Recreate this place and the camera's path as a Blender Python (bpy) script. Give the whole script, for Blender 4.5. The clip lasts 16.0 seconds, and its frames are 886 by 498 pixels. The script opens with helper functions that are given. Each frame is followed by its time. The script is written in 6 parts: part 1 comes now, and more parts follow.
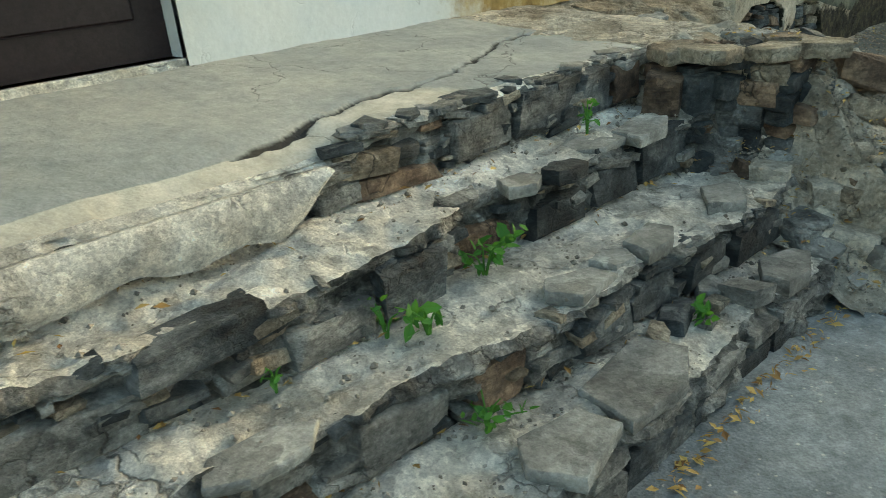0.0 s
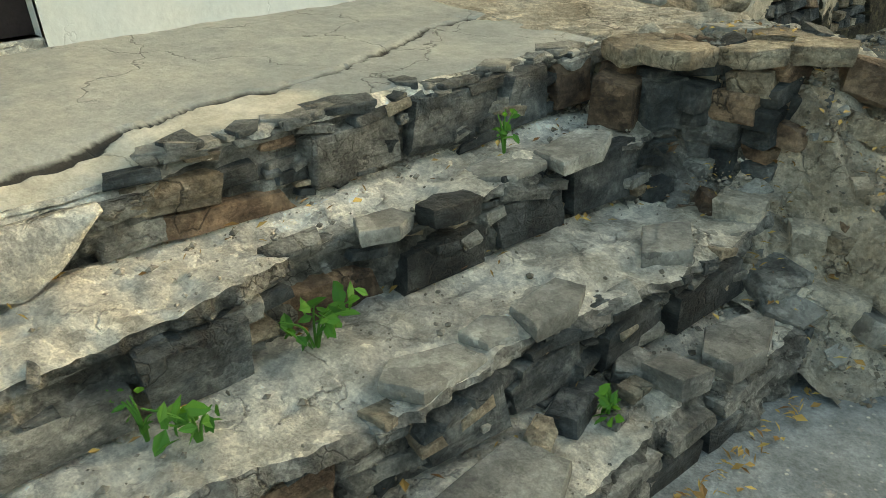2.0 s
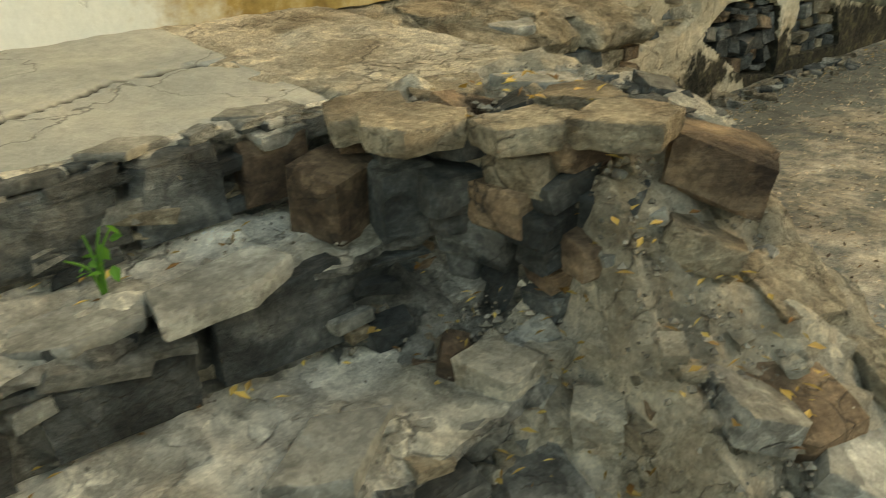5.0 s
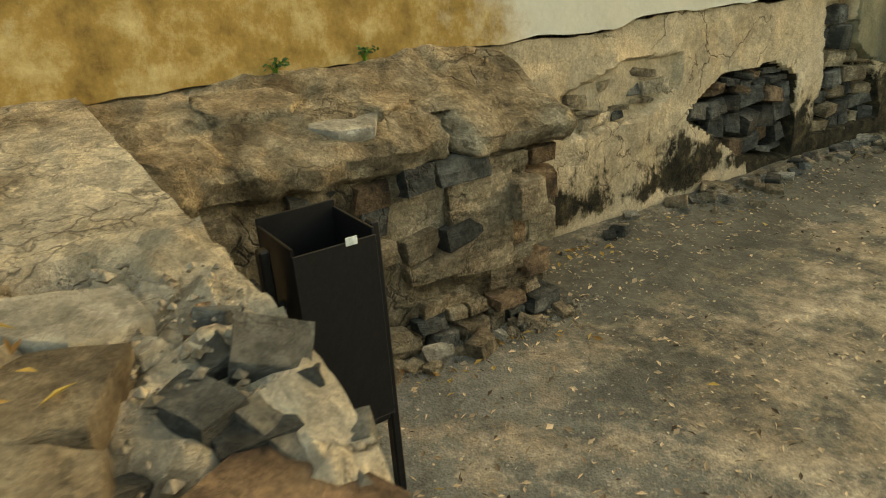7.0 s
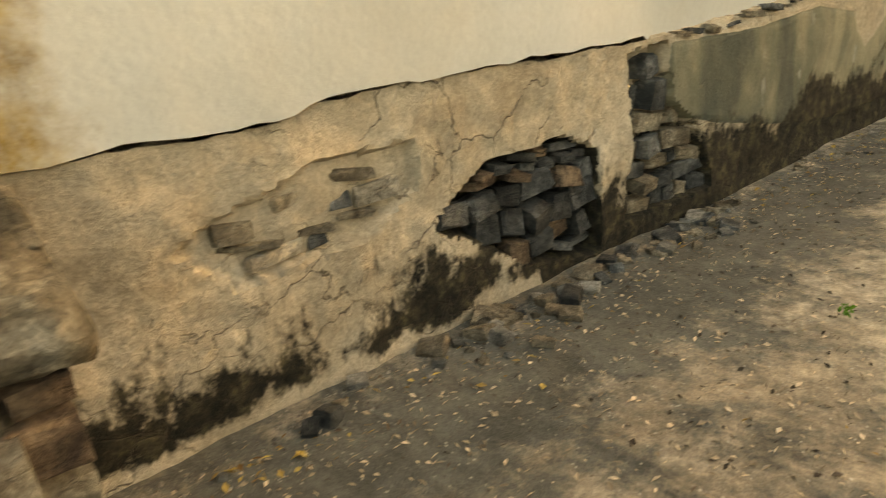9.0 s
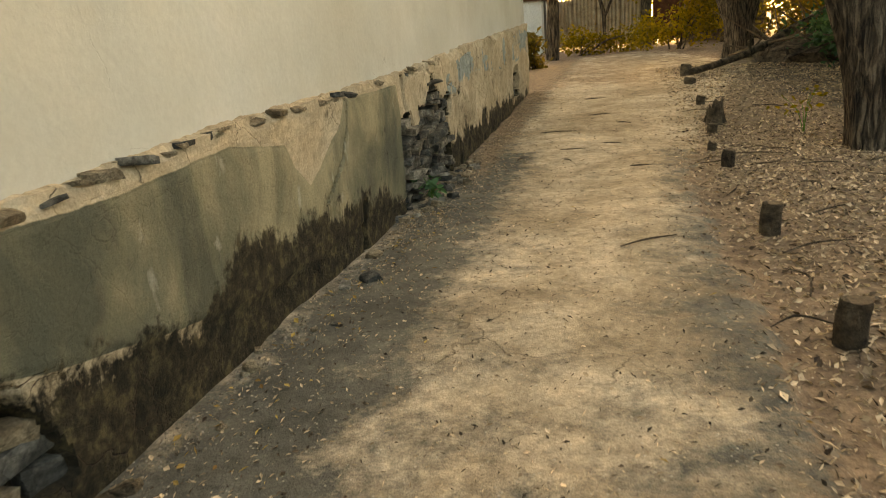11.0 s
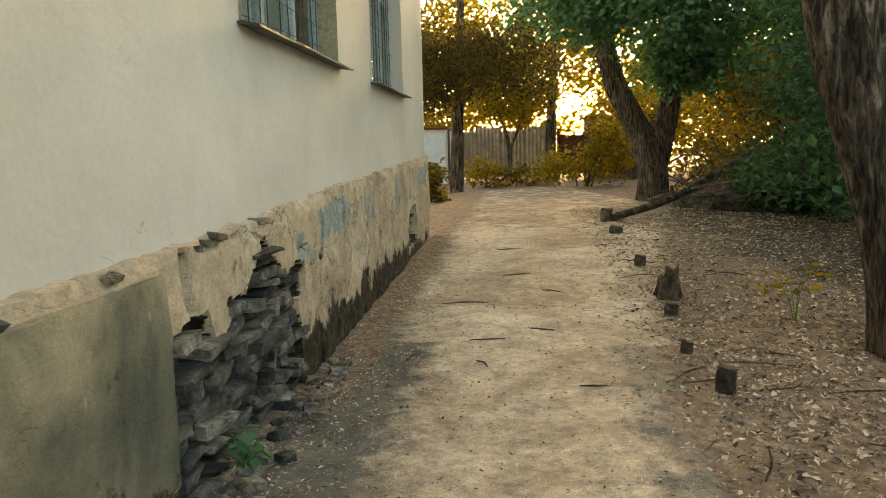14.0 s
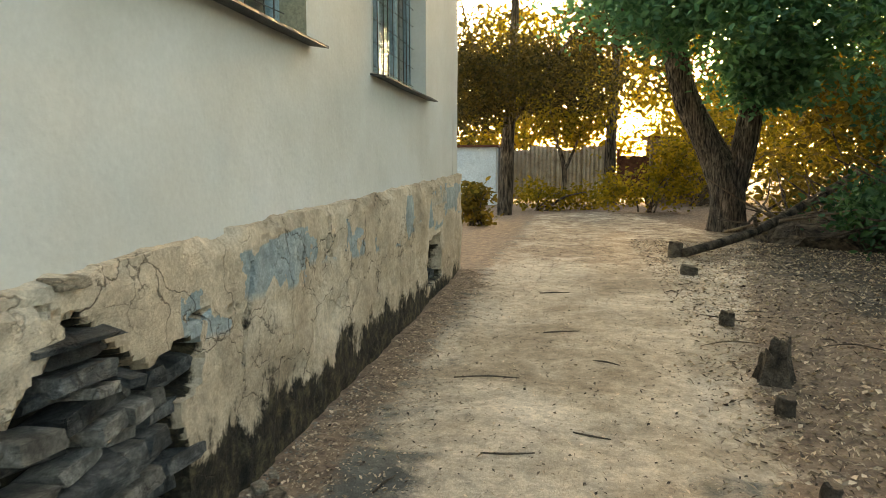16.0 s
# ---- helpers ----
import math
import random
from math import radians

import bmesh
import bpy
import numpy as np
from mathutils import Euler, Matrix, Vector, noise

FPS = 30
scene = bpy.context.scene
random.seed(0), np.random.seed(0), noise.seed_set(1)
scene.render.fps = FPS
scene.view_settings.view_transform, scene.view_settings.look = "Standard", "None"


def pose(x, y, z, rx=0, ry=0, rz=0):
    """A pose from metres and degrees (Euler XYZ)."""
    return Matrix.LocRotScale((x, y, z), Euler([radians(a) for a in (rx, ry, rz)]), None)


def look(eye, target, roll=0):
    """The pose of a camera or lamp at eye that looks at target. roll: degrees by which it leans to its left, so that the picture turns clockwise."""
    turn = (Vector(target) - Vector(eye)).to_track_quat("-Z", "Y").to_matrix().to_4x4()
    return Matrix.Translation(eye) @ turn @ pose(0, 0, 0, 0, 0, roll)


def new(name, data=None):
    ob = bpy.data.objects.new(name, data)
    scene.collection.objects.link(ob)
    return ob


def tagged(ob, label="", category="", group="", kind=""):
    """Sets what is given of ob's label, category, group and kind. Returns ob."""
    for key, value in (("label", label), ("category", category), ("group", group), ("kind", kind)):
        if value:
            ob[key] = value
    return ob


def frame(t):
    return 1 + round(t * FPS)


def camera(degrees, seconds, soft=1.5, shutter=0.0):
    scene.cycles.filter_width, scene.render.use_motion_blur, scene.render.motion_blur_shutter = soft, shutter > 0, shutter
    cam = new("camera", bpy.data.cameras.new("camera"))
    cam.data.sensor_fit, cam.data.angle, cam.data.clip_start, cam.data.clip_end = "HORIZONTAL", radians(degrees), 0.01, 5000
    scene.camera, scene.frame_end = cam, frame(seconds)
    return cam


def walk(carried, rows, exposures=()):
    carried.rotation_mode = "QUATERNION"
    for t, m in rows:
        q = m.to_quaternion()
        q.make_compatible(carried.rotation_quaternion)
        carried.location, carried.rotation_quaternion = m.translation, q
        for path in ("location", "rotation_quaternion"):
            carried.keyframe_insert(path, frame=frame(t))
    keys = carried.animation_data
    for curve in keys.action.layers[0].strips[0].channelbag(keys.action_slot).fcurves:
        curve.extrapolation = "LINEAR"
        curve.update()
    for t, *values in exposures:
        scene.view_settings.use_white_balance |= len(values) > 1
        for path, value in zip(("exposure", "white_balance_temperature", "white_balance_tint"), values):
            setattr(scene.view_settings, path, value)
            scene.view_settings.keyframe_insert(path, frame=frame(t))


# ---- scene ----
cam = camera(63.1, 16.0, soft=0.5, shutter=0.2)
PATH = [
    (0, (2.774, 0.031, 1.358), (1.425, 1.268, 0.553), -4.6),
    (0.5, (2.778, 0.195, 1.355), (1.476, 1.458, 0.512), -3.4),
    (1, (2.783, 0.334, 1.344), (1.395, 1.489, 0.485), -3.3),
    (1.5, (2.739, 0.555, 1.327), (1.342, 1.688, 0.453), -3.6),
    (2, (2.711, 0.751, 1.328), (1.308, 1.871, 0.447), -3.5),
    (2.5, (2.755, 0.88, 1.316), (1.241, 1.833, 0.42), -2.5),
    (3, (2.773, 0.979, 1.297), (1.168, 1.695, 0.341), -3.3),
    (3.5, (2.685, 1.139, 1.266), (1.066, 1.783, 0.283), -5.2),
    (4, (2.596, 1.345, 1.246), (1.019, 2.11, 0.283), -7.1),
    (4.5, (2.575, 1.628, 1.254), (1.07, 2.555, 0.319), -6.7),
    (5, (2.588, 1.898, 1.239), (1.152, 3.003, 0.391), -4.2),
    (5.2, (2.565, 2.012, 1.206), (1.158, 3.181, 0.397), -3.6),
    (7.3, (2.302, 3.303, 1.259), (0.661, 4.178, 0.521), -4.1),
    (7.5, (2.278, 3.448, 1.242), (0.575, 4.203, 0.516), -3.6),
    (8, (2.199, 3.747, 1.245), (0.422, 4.255, 0.479), -4.5),
    (8.5, (2.003, 4.12, 1.245), (0.386, 4.991, 0.453), -6.2),
    (9, (1.857, 4.529, 1.246), (0.424, 5.725, 0.529), -5.2),
    (9.5, (1.741, 4.998, 1.257), (0.675, 6.536, 0.553), -4.7),
    (10, (1.664, 5.497, 1.267), (1.044, 7.276, 0.595), -7.3),
    (10.2, (1.662, 5.679, 1.247), (1.159, 7.493, 0.573), -7.2),
    (12.3, (1.287, 7.405, 1.342), (0.767, 9.302, 0.983), -1.4),
    (12.5, (1.249, 7.579, 1.355), (0.74, 9.481, 1.005), -1.5),
    (13, (1.253, 7.986, 1.336), (0.79, 9.904, 1.006), -1.5),
    (13.5, (1.299, 8.395, 1.33), (0.934, 10.339, 1.034), -1.0),
    (14, (1.336, 8.88, 1.349), (1.124, 10.85, 1.081), -1.4),
    (14.5, (1.404, 9.315, 1.325), (1.11, 11.275, 1.052), -0.7),
    (15, (1.394, 9.788, 1.325), (1.073, 11.744, 1.055), -0.7),
    (15.5, (1.396, 10.253, 1.306), (1.037, 12.204, 1.051), -0.6),
    (16, (1.397, 10.677, 1.327), (1.037, 12.633, 1.112), 0.0),
]
# exposure in stops, white balance in kelvin, tint
EXPOSURES = [
    (0.0, 2.3, 7300, -8), (2.0, 2.48, 8400, -6), (3.5, 2.55, 8700, -7), (5.0, 2.54, 11800, -2), (7.5, 2.45, 14900, 1),
    (8.5, 2.62, 15600, 9), (9.0, 2.64, 15800, 12), (12.5, 2.42, 12700, 9), (14.0, 2.64, 10500, 7), (16.0, 2.76, 9000, 5),
]
walk(cam, [(t, look(eye, target, roll)) for t, eye, target, roll in PATH], EXPOSURES)

# ---- light: a low evening sun behind the trees, open sky above ----
SUN_ELEVATION, SUN_AZIMUTH = radians(12.0), radians(4.0)  # azimuth from +y towards +x
world = bpy.data.worlds.new("evening_sky")
scene.world = world
world.use_nodes = True
sky = world.node_tree.nodes.new("ShaderNodeTexSky")
sky.sky_type, sky.sun_disc = "NISHITA", False
sky.sun_elevation, sky.sun_rotation = SUN_ELEVATION, SUN_AZIMUTH
sky.air_density, sky.dust_density, sky.ozone_density = 0.8, 3.0, 0.5
backing = world.node_tree.nodes["Background"]
backing.inputs["Strength"].default_value = 0.15
world.node_tree.links.new(sky.outputs[0], backing.inputs["Color"])
sun = new("sun", bpy.data.lights.new("sun", "SUN"))
sun.data.energy, sun.data.angle, sun.data.color = 3.0, radians(3.0), (1.0, 0.72, 0.42)
sun_from = Vector((math.sin(SUN_AZIMUTH) * math.cos(SUN_ELEVATION), math.cos(SUN_AZIMUTH) * math.cos(SUN_ELEVATION), math.sin(SUN_ELEVATION)))
sun.matrix_world = look(sun_from * 60, (0, 0, 0))


# ---- materials ----
class Nodes:
    """A small writer of node materials."""

    def __init__(self, name):
        self.m = bpy.data.materials.new(name)
        self.m.use_nodes = True
        self.tree = self.m.node_tree
        self.shader = self.tree.nodes["Principled BSDF"]
        self.place = self.add("ShaderNodeNewGeometry").outputs["Position"]

    def add(self, kind):
        return self.tree.nodes.new(kind)

    def link(self, a, b):
        self.tree.links.new(a, b)

    def put(self, socket, v):
        if isinstance(v, (int, float)):
            socket.default_value = v
        elif isinstance(v, tuple):
            socket.default_value = (*v, 1.0)
        else:
            self.link(v, socket)

    def noise(self, scale, detail=5.0, rough=0.6, stretch=None, distort=0.0):
        n = self.add("ShaderNodeTexNoise")
        n.inputs["Scale"].default_value, n.inputs["Detail"].default_value = scale, detail
        n.inputs["Roughness"].default_value, n.inputs["Distortion"].default_value = rough, distort
        at = self.place
        if stretch:
            m = self.add("ShaderNodeMapping")
            m.inputs["Scale"].default_value = stretch
            self.link(at, m.inputs["Vector"])
            at = m.outputs[0]
        self.link(at, n.inputs["Vector"])
        return n.outputs["Fac"]

    def ramp(self, value, stops):
        r = self.add("ShaderNodeValToRGB")
        e = r.color_ramp.elements
        while len(e) < len(stops):
            e.new(0.5)
        for i, (p, c) in enumerate(stops):
            e[i].position, e[i].color = p, (*c, 1.0)
        self.link(value, r.inputs["Fac"])
        return r.outputs["Color"]

    def span(self, value, a, b, c=0.0, d=1.0):
        r = self.add("ShaderNodeMapRange")
        self.put(r.inputs["Value"], value)
        for k, v in zip(("From Min", "From Max", "To Min", "To Max"), (a, b, c, d)):
            r.inputs[k].default_value = v
        return r.outputs[0]

    def mix(self, fac, a, b, how="MIX"):
        x = self.add("ShaderNodeMix")
        x.data_type, x.blend_type = "RGBA", how
        self.put(x.inputs[0], fac)
        self.put(x.inputs[6], a)
        self.put(x.inputs[7], b)
        return x.outputs[2]

    def calc(self, how, a, b=0.0):
        x = self.add("ShaderNodeMath")
        x.operation = how
        self.put(x.inputs[0], a)
        self.put(x.inputs[1], b)
        return x.outputs[0]

    def field(self, name):
        a = self.add("ShaderNodeAttribute")
        a.attribute_name = name
        return a.outputs["Fac"]

    def chance(self):
        return self.add("ShaderNodeObjectInfo").outputs["Random"]

    def island(self):
        return self.add("ShaderNodeNewGeometry").outputs["Random Per Island"]

    def done(self, color, rough=0.85, height=None, strength=0.4, distance=0.01, metal=0.0, gloss=0.3):
        s = self.shader.inputs
        self.put(s["Base Color"], color)
        self.put(s["Roughness"], rough)
        s["Metallic"].default_value = metal
        s["Specular IOR Level"].default_value = gloss
        if height is not None:
            b = self.add("ShaderNodeBump")
            b.inputs["Strength"].default_value, b.inputs["Distance"].default_value = strength, distance
            self.link(height, b.inputs["Height"])
            self.link(b.outputs[0], s["Normal"])
        return self.m


def grainy(n, color, scale, low=0.72, high=1.18):
    g = n.span(n.noise(scale, 6, 0.7), 0.3, 0.7, low, high)
    return n.mix(1.0, color, spread(n, g), "MULTIPLY")


def crazed(n, scale, width=0.03, cover=0.5):
    """Thin wandering cracks: 1 in a crack, 0 elsewhere; cover: how much of the face has them."""
    wander = n.add("ShaderNodeTexNoise")
    wander.inputs["Scale"].default_value, wander.inputs["Detail"].default_value = scale * 1.5, 6.0
    n.link(n.place, wander.inputs["Vector"])
    at = n.add("ShaderNodeVectorMath")
    at.operation = "MULTIPLY_ADD"
    n.link(wander.outputs["Color"], at.inputs[0])
    at.inputs[1].default_value = (1.2 / scale, 1.2 / scale, 1.2 / scale)
    n.link(n.place, at.inputs[2])
    cell = n.add("ShaderNodeTexVoronoi")
    cell.feature = "DISTANCE_TO_EDGE"
    cell.inputs["Scale"].default_value = scale
    n.link(at.outputs[0], cell.inputs["Vector"])
    where = n.span(n.noise(scale * 0.35, 4, 0.6), 0.62 - cover * 0.3, 0.7 - cover * 0.3)
    return n.calc("MULTIPLY", n.span(cell.outputs["Distance"], 0.0, width, 1.0, 0.0), where)


def flakes(n, scale, stretch=(1.0, 1.0, 1.8)):
    """A value from 0 to 1 that is even within each of many torn patches, as on spalled or split stone."""
    wander = n.add("ShaderNodeTexNoise")
    wander.inputs["Scale"].default_value, wander.inputs["Detail"].default_value = scale * 1.2, 7.0
    n.link(n.place, wander.inputs["Vector"])
    at = n.add("ShaderNodeVectorMath")
    at.operation = "MULTIPLY_ADD"
    n.link(wander.outputs["Color"], at.inputs[0])
    at.inputs[1].default_value = (2.0 / scale, 2.0 / scale, 2.0 / scale)
    n.link(n.place, at.inputs[2])
    m = n.add("ShaderNodeMapping")
    m.inputs["Scale"].default_value = stretch
    n.link(at.outputs[0], m.inputs["Vector"])
    cell = n.add("ShaderNodeTexVoronoi")
    cell.inputs["Scale"].default_value = scale
    n.link(m.outputs[0], cell.inputs["Vector"])
    part_of = n.add("ShaderNodeSeparateColor")
    n.link(cell.outputs["Color"], part_of.inputs[0])
    return part_of.outputs[0]


def spread(n, value):
    c = n.add("ShaderNodeCombineColor")
    for i in range(3):
        n.link(value, c.inputs[i])
    return c.outputs[0]


def surface(name, stops, big=2.0, fine=60.0, rough=0.85, strength=0.5, distance=0.008, vary=0.0, islands=False, low=0.72, high=1.2, gloss=0.3, crack=0.0, flake=0.0, blot=(0.72, 1.18), bed=0.0):
    """A mottled surface: large patches of colour, fine grain, relief; vary: lightness from piece to piece."""
    n = Nodes(name)
    c = n.ramp(n.noise(big, 8, 0.65, distort=0.4), stops)
    c = grainy(n, c, fine, low, high)
    if vary:
        r = n.island() if islands else n.chance()
        c = n.mix(1.0, c, spread(n, n.span(r, 0, 1, 1 - vary, 1 + vary)), "MULTIPLY")
    blotch = n.span(n.noise(big * 9, 8, 0.75), 0.35, 0.65, *blot)
    c = n.mix(1.0, c, spread(n, blotch), "MULTIPLY")
    h = n.calc("ADD", n.noise(fine, 6, 0.7), n.calc("MULTIPLY", n.noise(big * 6, 8, 0.7), 3.0))
    if bed:
        layer = n.noise(bed, 7, 0.7, stretch=(0.25, 0.25, 1.6), distort=0.8)
        c = n.mix(1.0, c, spread(n, n.span(layer, 0.3, 0.7, 0.6, 1.35)), "MULTIPLY")
        h = n.calc("ADD", h, n.calc("MULTIPLY", layer, 4.0))
    if flake:
        a, b = flakes(n, flake), flakes(n, flake * 3.3)
        c = n.mix(1.0, c, spread(n, n.span(a, 0, 1, 0.68, 1.2)), "MULTIPLY")
        c = n.mix(1.0, c, spread(n, n.span(b, 0, 1, 0.78, 1.16)), "MULTIPLY")
        h = n.calc("ADD", h, n.calc("ADD", n.calc("MULTIPLY", a, 1.6), b))
    if crack:
        k = n.calc("MAXIMUM", crazed(n, crack, 0.025, 0.3), n.calc("MULTIPLY", crazed(n, crack * 3.1, 0.05, 0.25), 0.7))
        c = n.mix(n.calc("MULTIPLY", k, 0.8), c, (0.035, 0.032, 0.028))
        h = n.calc("SUBTRACT", h, n.calc("MULTIPLY", k, 2.5))
    return n.done(c, rough, h, strength, distance, gloss=gloss)


def g3(v, warm=0.0):
    return (v * (1 + warm), v, v * (1 - warm))


MORTAR = surface("mortar", [(0.34, (0.30, 0.245, 0.175)), (0.46, (0.54, 0.47, 0.365)), (0.6, (0.72, 0.655, 0.54))], 3.0, 90, 0.92, 1.0, 0.02, crack=4.0, flake=7.0, blot=(0.7, 1.2))
OLD_MORTAR = surface("old_mortar", [(0.36, (0.13, 0.10, 0.065)), (0.47, (0.31, 0.255, 0.18)), (0.6, (0.52, 0.45, 0.345))], 3.6, 90, 0.92, 1.0, 0.02, crack=4.0, flake=7.0, blot=(0.65, 1.2))
# darker mortar for riser faces; on the wing it holds the cavities' shade
DARK_SHADED_MORTAR = surface("dark_shaded_mortar", [(0.36, (0.06, 0.061, 0.055)), (0.48, (0.21, 0.205, 0.185)), (0.62, (0.50, 0.48, 0.43))], 6.0, 90, 0.92, 1.0, 0.02, crack=8.0, flake=13.0)
CONCRETE = surface("worn_concrete", [(0.32, (0.46, 0.425, 0.345)), (0.44, (0.72, 0.675, 0.58)), (0.58, (0.84, 0.80, 0.71))], 2.6, 120, 0.9, 1.0, 0.014, flake=8.0, crack=3.0, blot=(0.62, 1.2))
SLATE = surface("dark_slate", [(0.36, (0.02, 0.024, 0.026)), (0.49, (0.065, 0.074, 0.076)), (0.66, (0.20, 0.205, 0.195))], 6.0, 80, 0.75, 0.8, 0.01, vary=0.45, flake=9.0, bed=14.0, crack=6.0)
FLAGSTONE = surface("grey_flagstone", [(0.34, (0.16, 0.155, 0.138)), (0.48, (0.255, 0.248, 0.222)), (0.64, (0.38, 0.37, 0.33))], 6.0, 80, 0.8, 0.7, 0.008, vary=0.3, low=0.8, high=1.15, blot=(0.75, 1.15), flake=6.0)
GREY_STONE = surface("grey_stone", [(0.36, (0.15, 0.15, 0.137)), (0.48, (0.27, 0.265, 0.24)), (0.64, (0.44, 0.43, 0.385))], 6.0, 80, 0.85, 0.9, 0.014, vary=0.25, flake=7.0, bed=10.0, crack=5.0)
BROWN_STONE = surface("brown_stone", [(0.36, (0.07, 0.046, 0.034)), (0.48, (0.17, 0.115, 0.078)), (0.62, (0.32, 0.225, 0.15))], 6.0, 80, 0.85, 0.8, 0.012, vary=0.35, flake=8.0, bed=10.0, crack=5.0)
TAN_STONE = surface("tan_stone", [(0.34, (0.20, 0.155, 0.105)), (0.48, (0.36, 0.295, 0.215)), (0.64, (0.52, 0.455, 0.345))], 5.0, 80, 0.9, 1.0, 0.016, vary=0.2, flake=8.0, bed=7.0, crack=5.0, blot=(0.6, 1.2))


def terrace_concrete():
    """Trowelled grey-blue concrete; a paler mortar strip along the edge; the main crack's shade is put into its colour.
    """
    n = Nodes("terrace_concrete")
    c = n.ramp(n.noise(1.1, 7, 0.6, distort=0.5), [(0.3, (0.21, 0.222, 0.212)), (0.48, (0.29, 0.293, 0.27)), (0.68, (0.38, 0.37, 0.325))])
    cream = n.ramp(n.noise(3.5, 7, 0.65), [(0.32, (0.32, 0.29, 0.23)), (0.5, (0.43, 0.395, 0.32)), (0.68, (0.54, 0.50, 0.415))])
    c = n.mix(n.span(n.calc("ADD", n.field("strip"), n.span(n.noise(5.0, 7, 0.7), 0.3, 0.7, -0.3, 0.3)), 0.35, 0.65), c, cream)
    c = grainy(n, c, 110, 0.86, 1.1)
    c = n.mix(1.0, c, spread(n, n.span(n.noise(22, 8, 0.72), 0.35, 0.65, 0.84, 1.1)), "MULTIPLY")
    k = crazed(n, 1.3, 0.006, 0.32)
    c = n.mix(n.calc("MULTIPLY", k, 0.75), c, (0.06, 0.055, 0.05))
    # near-black along the main crack, for the shade in its depth
    c = n.mix(n.span(n.field("gap"), 0.35, 0.75), c, (0.03, 0.028, 0.025))
    h = n.calc("ADD", n.noise(70, 6, 0.7), n.calc("MULTIPLY", n.noise(9, 8, 0.7), 3.0))
    h = n.calc("SUBTRACT", h, n.calc("MULTIPLY", k, 2.0))
    return n.done(c, 0.88, h, 0.5, 0.008)


TERRACE_TOP = terrace_concrete()

GRIT = surface("grit", [(0.34, (0.11, 0.095, 0.07)), (0.5, (0.22, 0.195, 0.16)), (0.66, (0.36, 0.325, 0.27))], 30.0, 90, 0.9, 0.4, 0.004, vary=0.4, islands=True)


def wall_paint():
    """Whitewash with an ochre damp stain beside the steps and faint blotches."""
    n = Nodes("whitewash")
    c = n.ramp(n.noise(0.7, 6, 0.6), [(0.3, (0.45, 0.45, 0.41)), (0.55, (0.54, 0.55, 0.52)), (0.75, (0.60, 0.61, 0.60))])
    c = grainy(n, c, 40, 0.94, 1.05)
    stain = n.calc("ADD", n.field("stain"), n.span(n.noise(4.0, 8, 0.7), 0.25, 0.75, -0.35, 0.35))
    ochre = n.ramp(n.noise(6.0, 8, 0.7), [(0.3, (0.13, 0.08, 0.025)), (0.5, (0.29, 0.195, 0.07)), (0.7, (0.50, 0.42, 0.25))])
    c = n.mix(n.span(stain, 0.35, 0.75), c, ochre)
    c = n.mix(n.span(n.noise(2.5, 9, 0.7), 0.6, 0.75, 0.0, 0.25), c, (0.36, 0.35, 0.31))
    k = n.calc("MULTIPLY", crazed(n, 1.6, 0.006, 0.1), n.span(n.noise(5.0, 3, 0.5), 0.5, 0.6))
    c = n.mix(n.calc("MULTIPLY", k, 0.6), c, (0.10, 0.09, 0.075))
    h = n.calc("ADD", n.noise(25, 6, 0.6), n.calc("MULTIPLY", n.noise(3, 4, 0.5), 3.0))
    h = n.calc("SUBTRACT", h, n.calc("MULTIPLY", k, 2.0))
    return n.done(c, 0.9, h, 0.3, 0.009)


